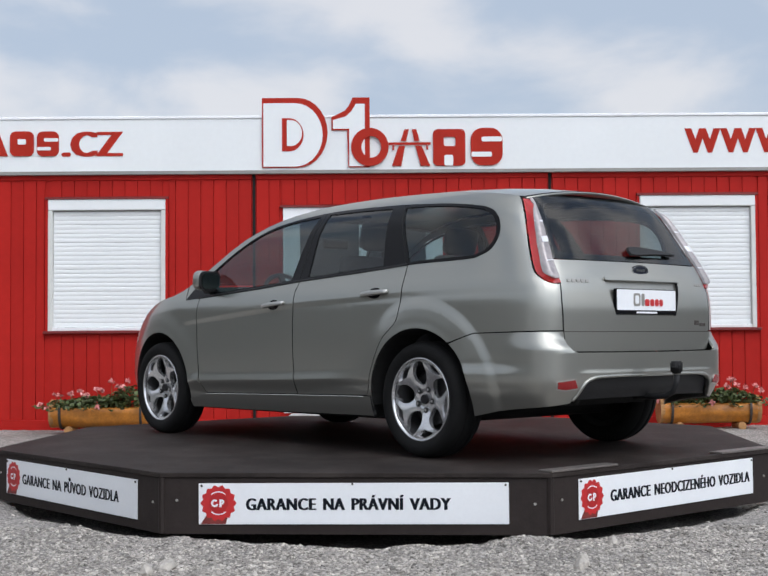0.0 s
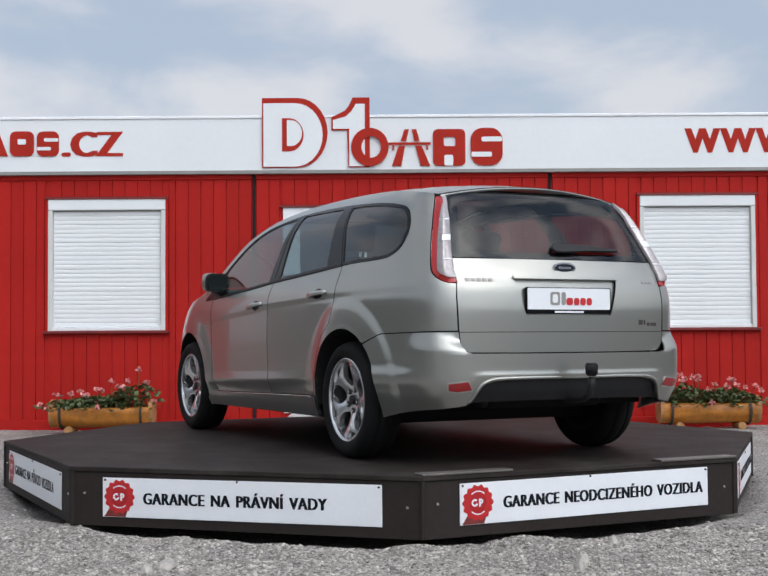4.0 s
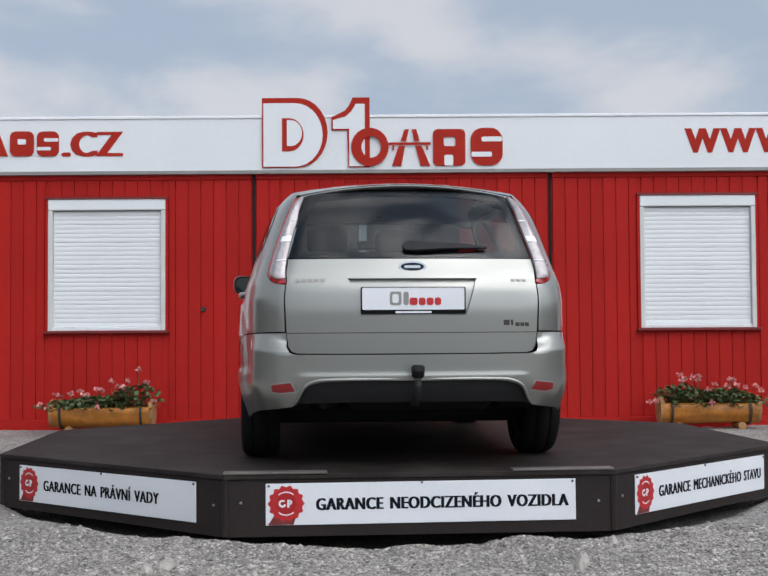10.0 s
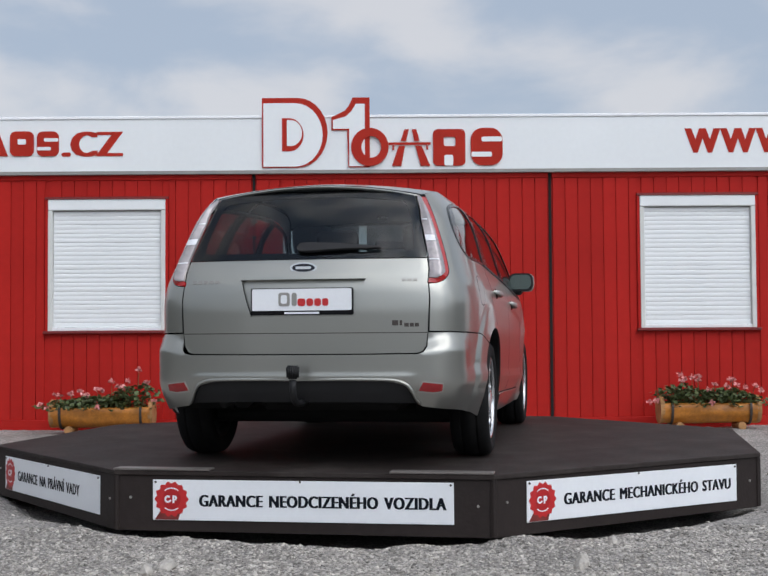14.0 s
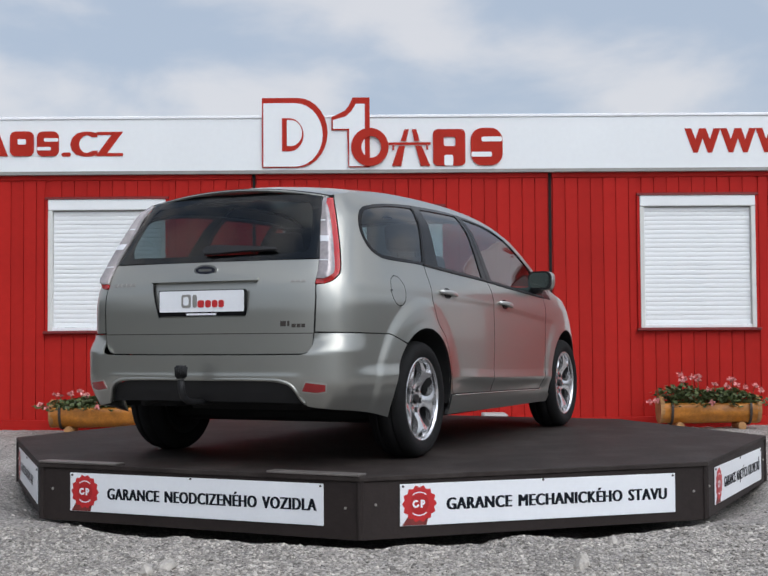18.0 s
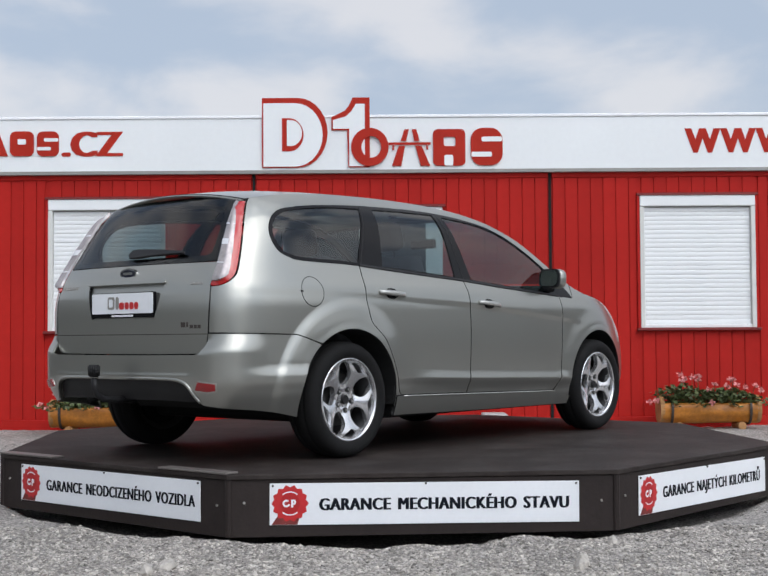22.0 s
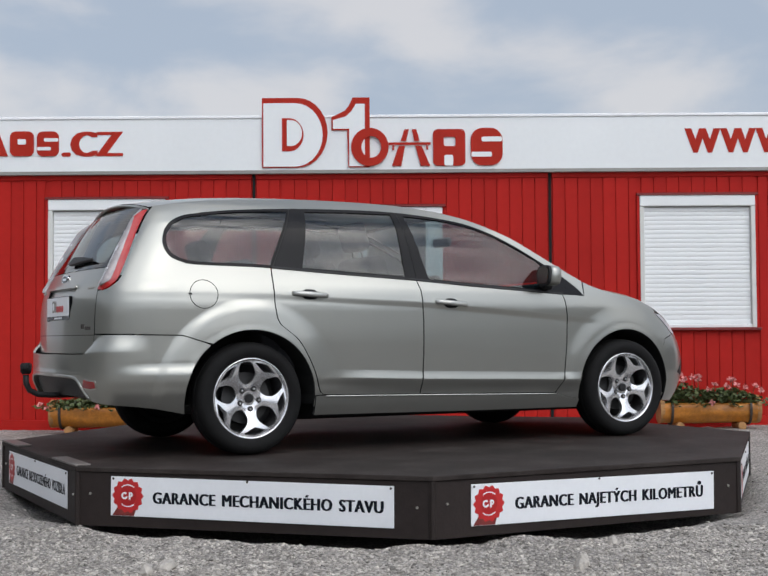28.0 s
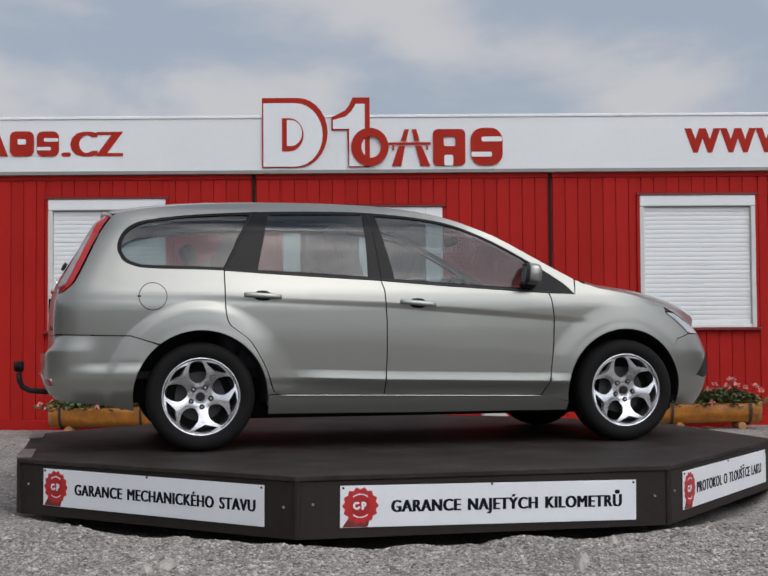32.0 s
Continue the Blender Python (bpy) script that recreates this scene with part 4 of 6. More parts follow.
def girth(kind, a, z, sgn=1):
    """The girth u of a point known by x on a side ("s"), or by y on the tail ("r") or the nose ("f")."""
    p = shell(UG, np.full_like(UG, z))
    if kind == "t":
        sgn = -sgn
    if kind in "st":
        return sgn * float(np.interp(a, np.maximum.accumulate(p[:, 0]), UG))
    k = 300
    if kind == "r":
        return math.copysign(float(np.interp(abs(a), np.maximum.accumulate(p[:k, 1]), UG[:k])), a) * sgn
    q = p[::-1][:k]
    return math.copysign(float(np.interp(abs(a), np.maximum.accumulate(q[:, 1]), UG[::-1][:k])), a) * sgn


def inside(pts, poly):
    """Which of the points lie inside the loop."""
    x, y = np.asarray(pts, float).T
    c = np.zeros(len(x), bool)
    q = np.asarray(poly, float)
    for (xi, yi), (xj, yj) in zip(q, np.roll(q, 1, 0)):
        if yi != yj:
            c ^= ((yi > y) != (yj > y)) & (x < (xj - xi) * (y - yi) / (yj - yi) + xi)
    return c


def resample(poly, step):
    out = []
    for i, a in enumerate(poly):
        b = poly[(i + 1) % len(poly)]
        n = max(1, int(math.ceil(math.hypot(b[0] - a[0], b[1] - a[1]) / step)))
        out += [(a[0] + (b[0] - a[0]) * k / n, a[1] + (b[1] - a[1]) * k / n) for k in range(n)]
    return out


def smooth_loop(poly, n=3):
    """A rounded loop through the points."""
    out, m = [], len(poly)
    for i in range(m):
        a, b, c, d = (Vector(poly[(i + k) % m]) for k in (-1, 0, 1, 2))
        for k in range(n):
            t = k / n
            v = 0.5 * (2 * b + (c - a) * t + (2 * a - 5 * b + 4 * c - d) * t * t + (3 * b - a - 3 * c + d) * t ** 3)
            out.append((v.x, v.y))
    return out


def fill(loops, step, extra_pts=()):
    """Triangles that fill the first loop less the others."""
    loops = [resample(l, step) for l in loops]
    pts, edges = [], []
    for l in loops:
        n = len(pts)
        pts += l
        edges += [(n + i, n + (i + 1) % len(l)) for i in range(len(l))]
    border = np.array(pts)
    (x0, y0), (x1, y1) = border.min(0), border.max(0)
    rows = np.arange(y0 + step / 2, y1, step * 0.87)
    grid = [np.stack([np.arange(x0 + (step / 2 if k % 2 else 0), x1, step)] * 1, -1) for k in range(len(rows))]
    grid = np.concatenate([np.column_stack([g[:, 0], np.full(len(g), r)]) for g, r in zip(grid, rows)]) if len(rows) else np.zeros((0, 2))
    if len(extra_pts):
        e = np.asarray(extra_pts, float)
        e = e[(e[:, 0] > x0) & (e[:, 0] < x1) & (e[:, 1] > y0) & (e[:, 1] < y1)]
        if len(e) and len(grid):
            near = np.concatenate([((e[None] - g[:, None]) ** 2).sum(-1).min(1) for g in np.array_split(grid, max(1, len(grid) // 500))])
            grid = grid[near > (0.35 * step) ** 2]
        lines, own = e, np.full(len(e), 0.12 * step)
    else:
        lines, own = np.zeros((0, 2)), np.zeros(0)
    allp = np.concatenate([grid, lines])
    if len(allp):
        lim = np.concatenate([np.full(len(grid), 0.5 * step), own])
        near = np.concatenate([((border[None] - g[:, None]) ** 2).sum(-1).min(1) for g in np.array_split(allp, max(1, len(allp) // 500))])
        ok = inside(allp, loops[0]) & (near > lim ** 2)
        for l in loops[1:]:
            ok &= ~inside(allp, l)
        pts += [tuple(p) for p in allp[ok]]
    v, _, f, *_ = delaunay_2d_cdt([Vector(p) for p in pts], edges, [], 0, 1e-6)
    v = [(p.x, p.y) for p in v]
    c = np.array([[sum(v[i][0] for i in t) / 3, sum(v[i][1] for i in t) / 3] for t in f])
    ok = inside(c, loops[0])
    for l in loops[1:]:
        ok &= ~inside(c, l)
    return v, [tuple(t) for t, k in zip(f, ok) if k]


def shape_mesh(name, V, N, F, material, parent, label="", rim=None, rim_depth=0.012, dark_rim=True):
    """A skin with given vertex normals; its open edges are turned inwards to give it thickness."""
    V, N = np.asarray(V), np.asarray(N)
    F = [f if np.dot(np.cross(V[f[1]] - V[f[0]], V[f[2]] - V[f[0]]), N[f[0]]) >= 0 else f[::-1] for f in F]
    used = {}
    for f in F:
        for i in range(len(f)):
            e = (f[i], f[(i + 1) % len(f)])
            used[e] = 1
    open_edges = [e for e in used if (e[1], e[0]) not in used]
    V, N = list(V), list(N)
    G, rims = list(F), 0
    if rim_depth:
        dup = {}
        for a, b in open_edges:
            for i in (a, b):
                if i not in dup:
                    dup[i] = (len(V), len(V) + 1)
                    V += [V[i], V[i] - N[i] * rim_depth]
                    N += [N[i], N[i]]
        for a, b in open_edges:
            G.append((dup[b][0], dup[a][0], dup[a][1], dup[b][1]))
        if material == M_PAINT and rim_depth < 0.025 and dark_rim:
            rims = len(open_edges)
        # side faces get normals of their own
        for a, b in open_edges:
            d = np.cross(V[b] - V[a], N[a])
            d /= np.linalg.norm(d) + 1e-9
            for i in dup[a] + dup[b]:
                N[i] = 0.5 * N[i] + d
    me = bpy.data.meshes.new(name)
    me.from_pydata([tuple(v) for v in V], [], G)
    me.materials.append(material)
    if rims:
        me.materials.append(M_UNDER)
        me.polygons.foreach_set("material_index", [0] * len(F) + [1] * rims)
    me.polygons.foreach_set("use_smooth", [True] * len(me.polygons))
    me.normals_split_custom_set_from_vertices([tuple(n / (np.linalg.norm(n) + 1e-9)) for n in N])
    ob = new(name, me)
    ob.parent = parent
    if label:
        ob["label"] = label
    return ob


def panel(name, poly, material, parent, label="", sgn=1, off=0.0, extra=None, holes=(), step=0.036, rim=0.012, crease=False, dark_rim=True):
    """A body panel cut out of the skin. poly: (kind, place, z) corners, see girth()."""
    loops = [[(girth(k, a, z, sgn), z) for k, a, z in q] for q in (poly, *holes)]
    v, f = fill(loops, step, crease_points(sgn) if crease else ())
    u, z = np.array(v).T
    return shape_mesh(name, shell(u, z, off, extra), skin_normal(u, z, extra), f, material, parent, label, rim_depth=rim, dark_rim=dark_rim)


def crease_points(sgn):
    """Rows of points along the shoulder crease, the lower crease and the rims of the wheel-arch flares."""
    key = ("crease", sgn)
    if key not in CACHE:
        rows = []
        for x in np.arange(-2.02, 1.5, 0.022):
            for d in (0.005, -0.001, -0.015, -0.029, -0.036):
                rows.append((x, float(np.interp(x, *CREASE)) + d))
            for d in (0.052, 0.045, 0.024, 0.004, -0.004, -0.030):
                rows.append((x, float(np.interp(x, *LOWER)) + d))
        for ax in (-AXLE, AXLE):
            for r in (0.40, 0.43, 0.46, 0.49, 0.512, 0.522, 0.533, 0.544, 0.555, 0.565):
                for a in np.arange(-12, 193, 2.6):
                    rows.append((ax + r * math.cos(radians(a)), HUB_Z + r * math.sin(radians(a))))
        CACHE[key] = [(girth("s", x, z, sgn), z) for x, z in rows]
    return CACHE[key]


CACHE = {}


def S(*pts):
    return [("s", x, z) for x, z in pts]


def R(*pts):
    return [("r", y, z) for y, z in pts]


def arch(cx, r, a0, a1, n=18):
    """Points of a wheel arch from the angle a0 to a1 (degrees, 0 forward, 90 up)."""
    return S(*[(cx + r * math.cos(radians(a0 + (a1 - a0) * i / n)), HUB_Z + r * math.sin(radians(a0 + (a1 - a0) * i / n))) for i in range(n + 1)])


def dense(pts, n=5):
    """A smooth line through the points, both ends kept."""
    p = [Vector(q) for q in pts]
    p = [2 * p[0] - p[1]] + p + [2 * p[-1] - p[-2]]
    out = []
    for a, b, c, d in zip(p, p[1:], p[2:], p[3:]):
        for i in range(n):
            t = i / n
            v = 0.5 * (2 * b + (c - a) * t + (2 * a - 5 * b + 4 * c - d) * t * t + (3 * b - a - 3 * c + d) * t ** 3)
            out.append((v.x, v.y))
    return out + [tuple(pts[-1])]


EDGE = np.array([(-1.86, 1.392), (-1.74, 1.415), (-1.62, 1.434), (-1.45, 1.453), (-1.32, 1.464), (-1.15, 1.474), (-0.97, 1.480), (-0.75, 1.484), (-0.57, 1.483), (-0.4, 1.479), (-0.23, 1.470), (-0.08, 1.453), (0.05, 1.432), (0.15, 1.409), (0.25, 1.380), (0.40, 1.322), (0.54, 1.258), (0.73, 1.152),
                 (0.93, 1.042), (1.05, 0.984), (1.158, 0.952), (1.36, 0.918), (1.53, 0.873), (1.70, 0.805), (1.82, 0.735), (1.90, 0.68)])
EDGE = np.array(dense(EDGE, 6)).T


def edge_z(x):
    return float(np.interp(x, *EDGE))


def top_loft(name, rows, material, parent, label="", lift=0.0, rim=0.01, nv=28, power=2.0):
    """A surface across the car between the two roof or bonnet edges. rows: (x of the edge, bow forward in the middle, crown)."""
    V = []
    for x, bow, crown in rows:
        z = edge_z(x)
        e = shell(girth("s", x, z), z)
        for j in range(nv + 1):
            v = -1 + 2 * j / nv
            w = 1 - abs(v) ** power
            V.append((float(e[0]) + bow * w, v * float(e[1]), z + crown * w + lift))
    V = np.array(V)
    G = V.reshape(len(rows), nv + 1, 3)
    N = np.cross(np.gradient(G, axis=0), np.gradient(G, axis=1)).reshape(-1, 3)
    N /= np.linalg.norm(N, axis=1, keepdims=True)
    N *= np.sign(N[:, 2:3])
    k = nv + 1
    F = [(i * k + j, i * k + j + 1, (i + 1) * k + j + 1, (i + 1) * k + j) for i in range(len(rows) - 1) for j in range(nv)]
    return shape_mesh(name, V, N, F, material, parent, label, rim_depth=rim)


BELT = [(-1.181, 1.052), (-0.77, 1.024), (-0.245, 0.994), (0.13, 0.964), (0.44, 0.944), (0.815, 0.920)]
REAR_CUT = dense([(-1.181, 1.052), (-1.178, 0.826), (-1.159, 0.742), (-1.108, 0.697), (-1.031, 0.632), (-0.946, 0.485), (-0.905, 0.362), (-0.890, 0.338), (-0.868, 0.328)], 3)
MID_CUT = [(-0.245, 0.994), (-0.227, 0.94), (-0.216, 0.75), (-0.217, 0.55), (-0.225, 0.39), (-0.232, 0.318)]
FRONT_CUT = [(0.815, 0.920), (0.829, 0.885), (0.845, 0.765), (0.841, 0.615), (0.816, 0.38), (0.767, 0.300)]
DLO_LOW = dense([(-1.672, 1.070), (-1.5, 1.064), (-1.18, 1.056), (-0.77, 1.028), (-0.24, 0.998), (0.13, 0.969), (0.44, 0.949), (0.82, 0.925), (0.985, 0.914)], 3)
DLO_TOP = dense([(0.985, 0.914), (0.93, 0.970), (0.84, 1.035), (0.69, 1.128), (0.48, 1.244), (0.24, 1.345), (0.02, 1.390), (-0.24, 1.416), (-0.5, 1.424), (-0.95, 1.415), (-1.33, 1.392), (-1.55, 1.368)], 4)
DLO_BACK = dense([(-1.55, 1.368), (-1.66, 1.348), (-1.738, 1.306), (-1.782, 1.240), (-1.790, 1.172), (-1.755, 1.106), (-1.672, 1.070)], 5)
DLO = DLO_LOW + DLO_TOP[1:-1] + DLO_BACK[:-1]
Q_GLASS = (dense([(-1.185, 1.070), (-1.35, 1.077), (-1.5, 1.080), (-1.662, 1.086)], 2)[:-1] + dense([(-1.662, 1.086), (-1.738, 1.119), (-1.770, 1.174), (-1.763, 1.236), (-1.722, 1.294), (-1.65, 1.334), (-1.55, 1.353)], 5)[:-1]
           + dense([(-1.55, 1.353), (-1.40, 1.373), (-1.2, 1.388), (-1.02, 1.394)], 2))[::-1]
R_GLASS = [(-0.985, 1.058), (-0.65, 1.040), (-0.318, 1.018), (-0.324, 1.407), (-0.65, 1.405), (-0.905, 1.398)]
F_GLASS = [(-0.158, 1.007), (0.13, 0.986), (0.44, 0.966), (0.705, 0.950)] + dense([(0.705, 1.105), (0.60, 1.168), (0.44, 1.250), (0.24, 1.331), (0.02, 1.376), (-0.246, 1.399)], 4)
LAMP_OUT = [("r", y, z) for y, z in dense([(0.575, 1.380), (0.615, 1.30), (0.657, 1.19), (0.693, 1.08), (0.7165, 0.99), (0.713, 0.957), (0.696, 0.935), (0.667, 0.922)], 4)]
LAMP_MID = [("r", y, z) for y, z in dense([(0.553, 1.374), (0.597, 1.30), (0.640, 1.19), (0.676, 1.08), (0.7005, 0.99), (0.699, 0.965), (0.685, 0.951), (0.665, 0.944)], 4)]
LAMP_IN = [(0.630, 0.925), (0.632, 0.99), (0.622, 1.055), (0.597, 1.15), (0.567, 1.26), (0.540, 1.36), (0.530, 1.392)]


def shrink(pts, d):
    """Moves a loop of (x, z) inwards by about d."""
    c = [Vector(p) for p in pts]
    area = sum(a.x * b.y - b.x * a.y for a, b in zip(c, c[1:] + c[:1]))
    out = []
    for i, p in enumerate(c):
        t = (c[(i + 1) % len(c)] - c[i - 1]).normalized()
        n = Vector((-t.y, t.x)) * (1 if area > 0 else -1)
        q = p + n * d
        out.append((q.x, q.y))
    return out


def bumper_bulge(x, y, z):
    """The rear bumper stands proud of the tailgate and has a ledge along its sides."""
    tail = step01((-1.88 - x) / 0.26)
    rise = step01((y - 0.60) / 0.15)               # the ledge sweeps up beside the tailgate
    b = 0.044 * step01((0.640 + 0.055 * rise - z) / (0.065 + 0.05 * rise)) - 0.022 * step01((0.44 - z) / 0.14)
    wedge = np.clip((x + 2.18) / 0.28, 0, 1)
    f = 0.005 * np.clip((0.665 - z) / 0.13, 0, 1) + 0.013 * wedge * step01((0.515 - z) / 0.055) - 0.016 * step01((0.42 - z) / 0.16)
    b = b + 0.004 * np.exp(-((z - 0.458) / 0.016) ** 2) * step01((0.60 - y) / 0.10)
    return tail * b + (1 - tail) * f * np.clip((-1.60 - x) / 0.06, 0, 1)


def build_wheel(car, x, sgn, name):
    """A wheel with a five-opening alloy rim; its outer face looks to +y and is turned round for the right side."""
    tyre = [(0.222, -0.085), (0.236, -0.097), (0.262, -0.106), (0.284, -0.103), (0.301, -0.092), (0.311, -0.075), (0.316, -0.05), (0.3165, -0.046), (0.311, -0.044), (0.311, -0.036), (0.3165, -0.034),
            (0.317, 0.0), (0.3165, 0.034), (0.311, 0.036), (0.311, 0.044), (0.3165, 0.046), (0.316, 0.05), (0.311, 0.075), (0.301, 0.092), (0.284, 0.103), (0.262, 0.106), (0.236, 0.097), (0.222, 0.085)]
    # alloy barrel coloured dark for the shade behind the spokes
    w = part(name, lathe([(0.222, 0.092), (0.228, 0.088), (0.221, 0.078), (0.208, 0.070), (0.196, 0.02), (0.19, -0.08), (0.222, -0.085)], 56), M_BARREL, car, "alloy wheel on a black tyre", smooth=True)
    w.matrix_basis = pose(x, sgn * HUB_Y, HUB_Z + 0.002, 0, 0, 0 if sgn > 0 else 180)
    part("rim_lip", lathe([(0.213, 0.0815), (0.217, 0.090), (0.222, 0.0945), (0.2285, 0.0915), (0.2285, 0.084)], 56), M_ALLOY, w, "bright rim lip", smooth=True)
    part("tyre", lathe(tyre, 64), M_RUBBER, w, "black rubber tyre", smooth=True)
    # the rim's face: five large openings and a small notch at the end of each spoke
    n = 64
    outer = [(0.218 * math.cos(2 * math.pi * i / n), 0.218 * math.sin(2 * math.pi * i / n)) for i in range(n)]
    holes = []
    for k in range(5):
        a = radians(90 + 72 * k + 8)
        c, s = math.cos(a), math.sin(a)
        side_pts = [(0.086, 0.022), (0.104, 0.041), (0.130, 0.051), (0.156, 0.049), (0.182, 0.041), (0.201, 0.030)]
        big = smooth_loop([(0.078, 0.0)] + side_pts + [(0.208, 0.0)] + [(r, -t) for r, t in side_pts[::-1]], 2)
        holes.append([(r * c - t * s, r * s + t * c) for r, t in big])
        a += radians(36)
        c, s = math.cos(a), math.sin(a)
        holes.append([(r * c - t * s, r * s + t * c) for r, t in ((0.163, 0.0), (0.171, 0.022), (0.186, 0.062), (0.1915, 0.066), (0.2035, 0.034), (0.2095, 0.0), (0.2035, -0.034), (0.1915, -0.066), (0.186, -0.062), (0.171, -0.022))])
    v, f = fill([outer, *holes], 0.0135)
    def dish(p, q):
        r = math.hypot(p, q)
        return 0.050 + 0.030 * float(step01((r - 0.05) / 0.15)) - 0.004 * float(step01((0.06 - r) / 0.02)) + 0.006 * math.cos(5 * (math.atan2(q, p) - radians(90 + 8 + 36))) * float(step01((r - 0.06) / 0.04))
    V = np.array([(-p, dish(p, q), q) for p, q in v])
    e = 0.002
    N = np.array([(-(-(dish(p + e, q) - dish(p - e, q)) / (2 * e)) * 1.0, 1.0, -(dish(p, q + e) - dish(p, q - e)) / (2 * e)) for p, q in v])
    N[:, 0] *= 1.0
    N /= np.linalg.norm(N, axis=1, keepdims=True)
    shape_mesh("spokes", V, N, f, M_ALLOY, w, "polished alloy spokes", rim_depth=0.035)
    part("brake_disc", lathe([(0.07, 0.0), (0.145, 0.0), (0.145, -0.02), (0.07, -0.02)], 32), M_STEEL, w)
    part("wheel_backing", lathe([(0.03, -0.05), (0.20, -0.05)], 32), M_UNDER, w)
    bm = bmesh.new()
    cyl(bm, 0.028, 0.024, 0.012, Matrix.Translation((0, 0.056, 0)) @ Matrix.Rotation(-math.pi / 2, 4, "X"), 20)
    part("centre_cap", bm, M_BLACK, w, "dark centre cap")
    for k in range(5):
        a = radians(90 + 8 + 36 + 72 * k)
        bm = bmesh.new()
        at = Matrix.Translation((-0.060 * math.cos(a), 0.0505, 0.060 * math.sin(a))) @ Matrix.Rotation(-math.pi / 2, 4, "X")
        # a dark disc stands for the shaded hollow round each nut
        cyl(bm, 0.016, 0.0155, 0.009, at, 16)
        part("nut_pocket", bm, M_UNDER, w)
        bm = bmesh.new()
        cyl(bm, 0.0085, 0.0075, 0.012, at @ Matrix.Translation((0, 0, 0.002)), 6)
        part("wheel_nut", bm, M_ALLOY, w)


def build_mirror(car, sgn):
    bm = bmesh.new()
    bmesh.ops.create_uvsphere(bm, u_segments=20, v_segments=12, radius=1)
    for v in bm.verts:
        x, y, z = v.co
        k = lambda a: math.copysign(abs(a) ** 0.62, a)
        v.co = (0.046 * k(x) * (1.25 if x > 0 else 0.9), 0.088 * k(y), 0.064 * k(z) * (1 + 0.12 * y * sgn))
    mr = part("door_mirror", bm, M_PAINT, car, "silver door mirror with a black foot", smooth=True)
    mr.matrix_basis = pose(0.69, sgn * 0.898, 1.037, 0, -4 if sgn > 0 else 4, sgn * 8)
    part("mirror_rim", prismed_x(rounded(-0.087, 0.087, -0.063, 0.063, 0.044), -0.046, -0.030), M_BLACK, mr, "black rim")
    part("mirror_glass", prismed_x(rounded(-0.075, 0.075, -0.051, 0.051, 0.038), -0.050, -0.0461), M_MIRROR, mr, "mirror glass")
    part("mirror_foot", boxed(-0.04, 0.035, -0.16 if sgn > 0 else 0.0, 0.0 if sgn > 0 else 0.16, -0.085, -0.045, bevel=0.014), M_BLACK, mr, "black foot")


def prismed_x(pts, x0, x1):
    """A slab with the outline pts in y, z, from x0 to x1."""
    bm = prismed(pts, x0, x1)
    for v in bm.verts:
        v.co = (v.co.y, v.co.x, v.co.z)
    bmesh.ops.recalc_face_normals(bm, faces=bm.faces)
    return bm


def build_handle(door, x0, x1, z0, z1, sgn):
    """A pull handle over a dark scoop."""
    xm, zm = (x0 + x1) / 2, (z0 + z1) / 2
    panel("handle_scoop", S(*smooth_loop([(xm - 0.055, zm), (xm - 0.03, zm + 0.028), (xm + 0.03, zm + 0.026), (xm + 0.055, zm - 0.003), (xm + 0.03, zm - 0.028), (xm - 0.03, zm - 0.026)], 2)),
          M_GLOSSBLACK, door, "", sgn, 0.0015, step=0.02, rim=0.003)
    bm = bmesh.new()
    n = 12
    rows = []
    for i in range(n + 1):
        t = i / n
        x, z = x0 + (x1 - x0) * t, z0 + (z1 - z0) * t
        p = shell(girth("s", x, z, sgn), z)
        o = 0.012 + 0.026 * math.sin(math.pi * t) ** 0.5
        hh = 0.016 * (0.75 + 0.25 * math.sin(math.pi * t))
        rows.append([bm.verts.new((p[0], p[1] + sgn * a, p[2] + b)) for a, b in
                     ((o - 0.02, -hh * 0.7), (o - 0.004, -hh), (o, -hh * 0.4), (o, hh * 0.5), (o - 0.006, hh), (o - 0.02, hh * 0.7))])
    for a, b in zip(rows, rows[1:]):
        for k in range(6):
            bm.faces.new((a[k], a[(k + 1) % 6], b[(k + 1) % 6], b[k]))
    bm.faces.new(rows[0])
    bm.faces.new(rows[-1][::-1])
    bmesh.ops.recalc_face_normals(bm, faces=bm.faces)
    part("handle", bm, M_HANDLE, door, "bright silver pull handle", smooth=True)


def seat_bm(w, back_h, lean):
    bm = bmesh.new()
    box(bm, -0.22, 0.28, -w / 2, w / 2, 0.0, 0.16, bevel=0.05, segs=3)
    m = Matrix.Translation((-0.24, 0, 0.1)) @ Matrix.Rotation(-radians(lean), 4, "Y")
    box(bm, -0.06, 0.07, -w / 2, w / 2, 0.0, back_h, m, bevel=0.05, segs=3)
    return bm, m


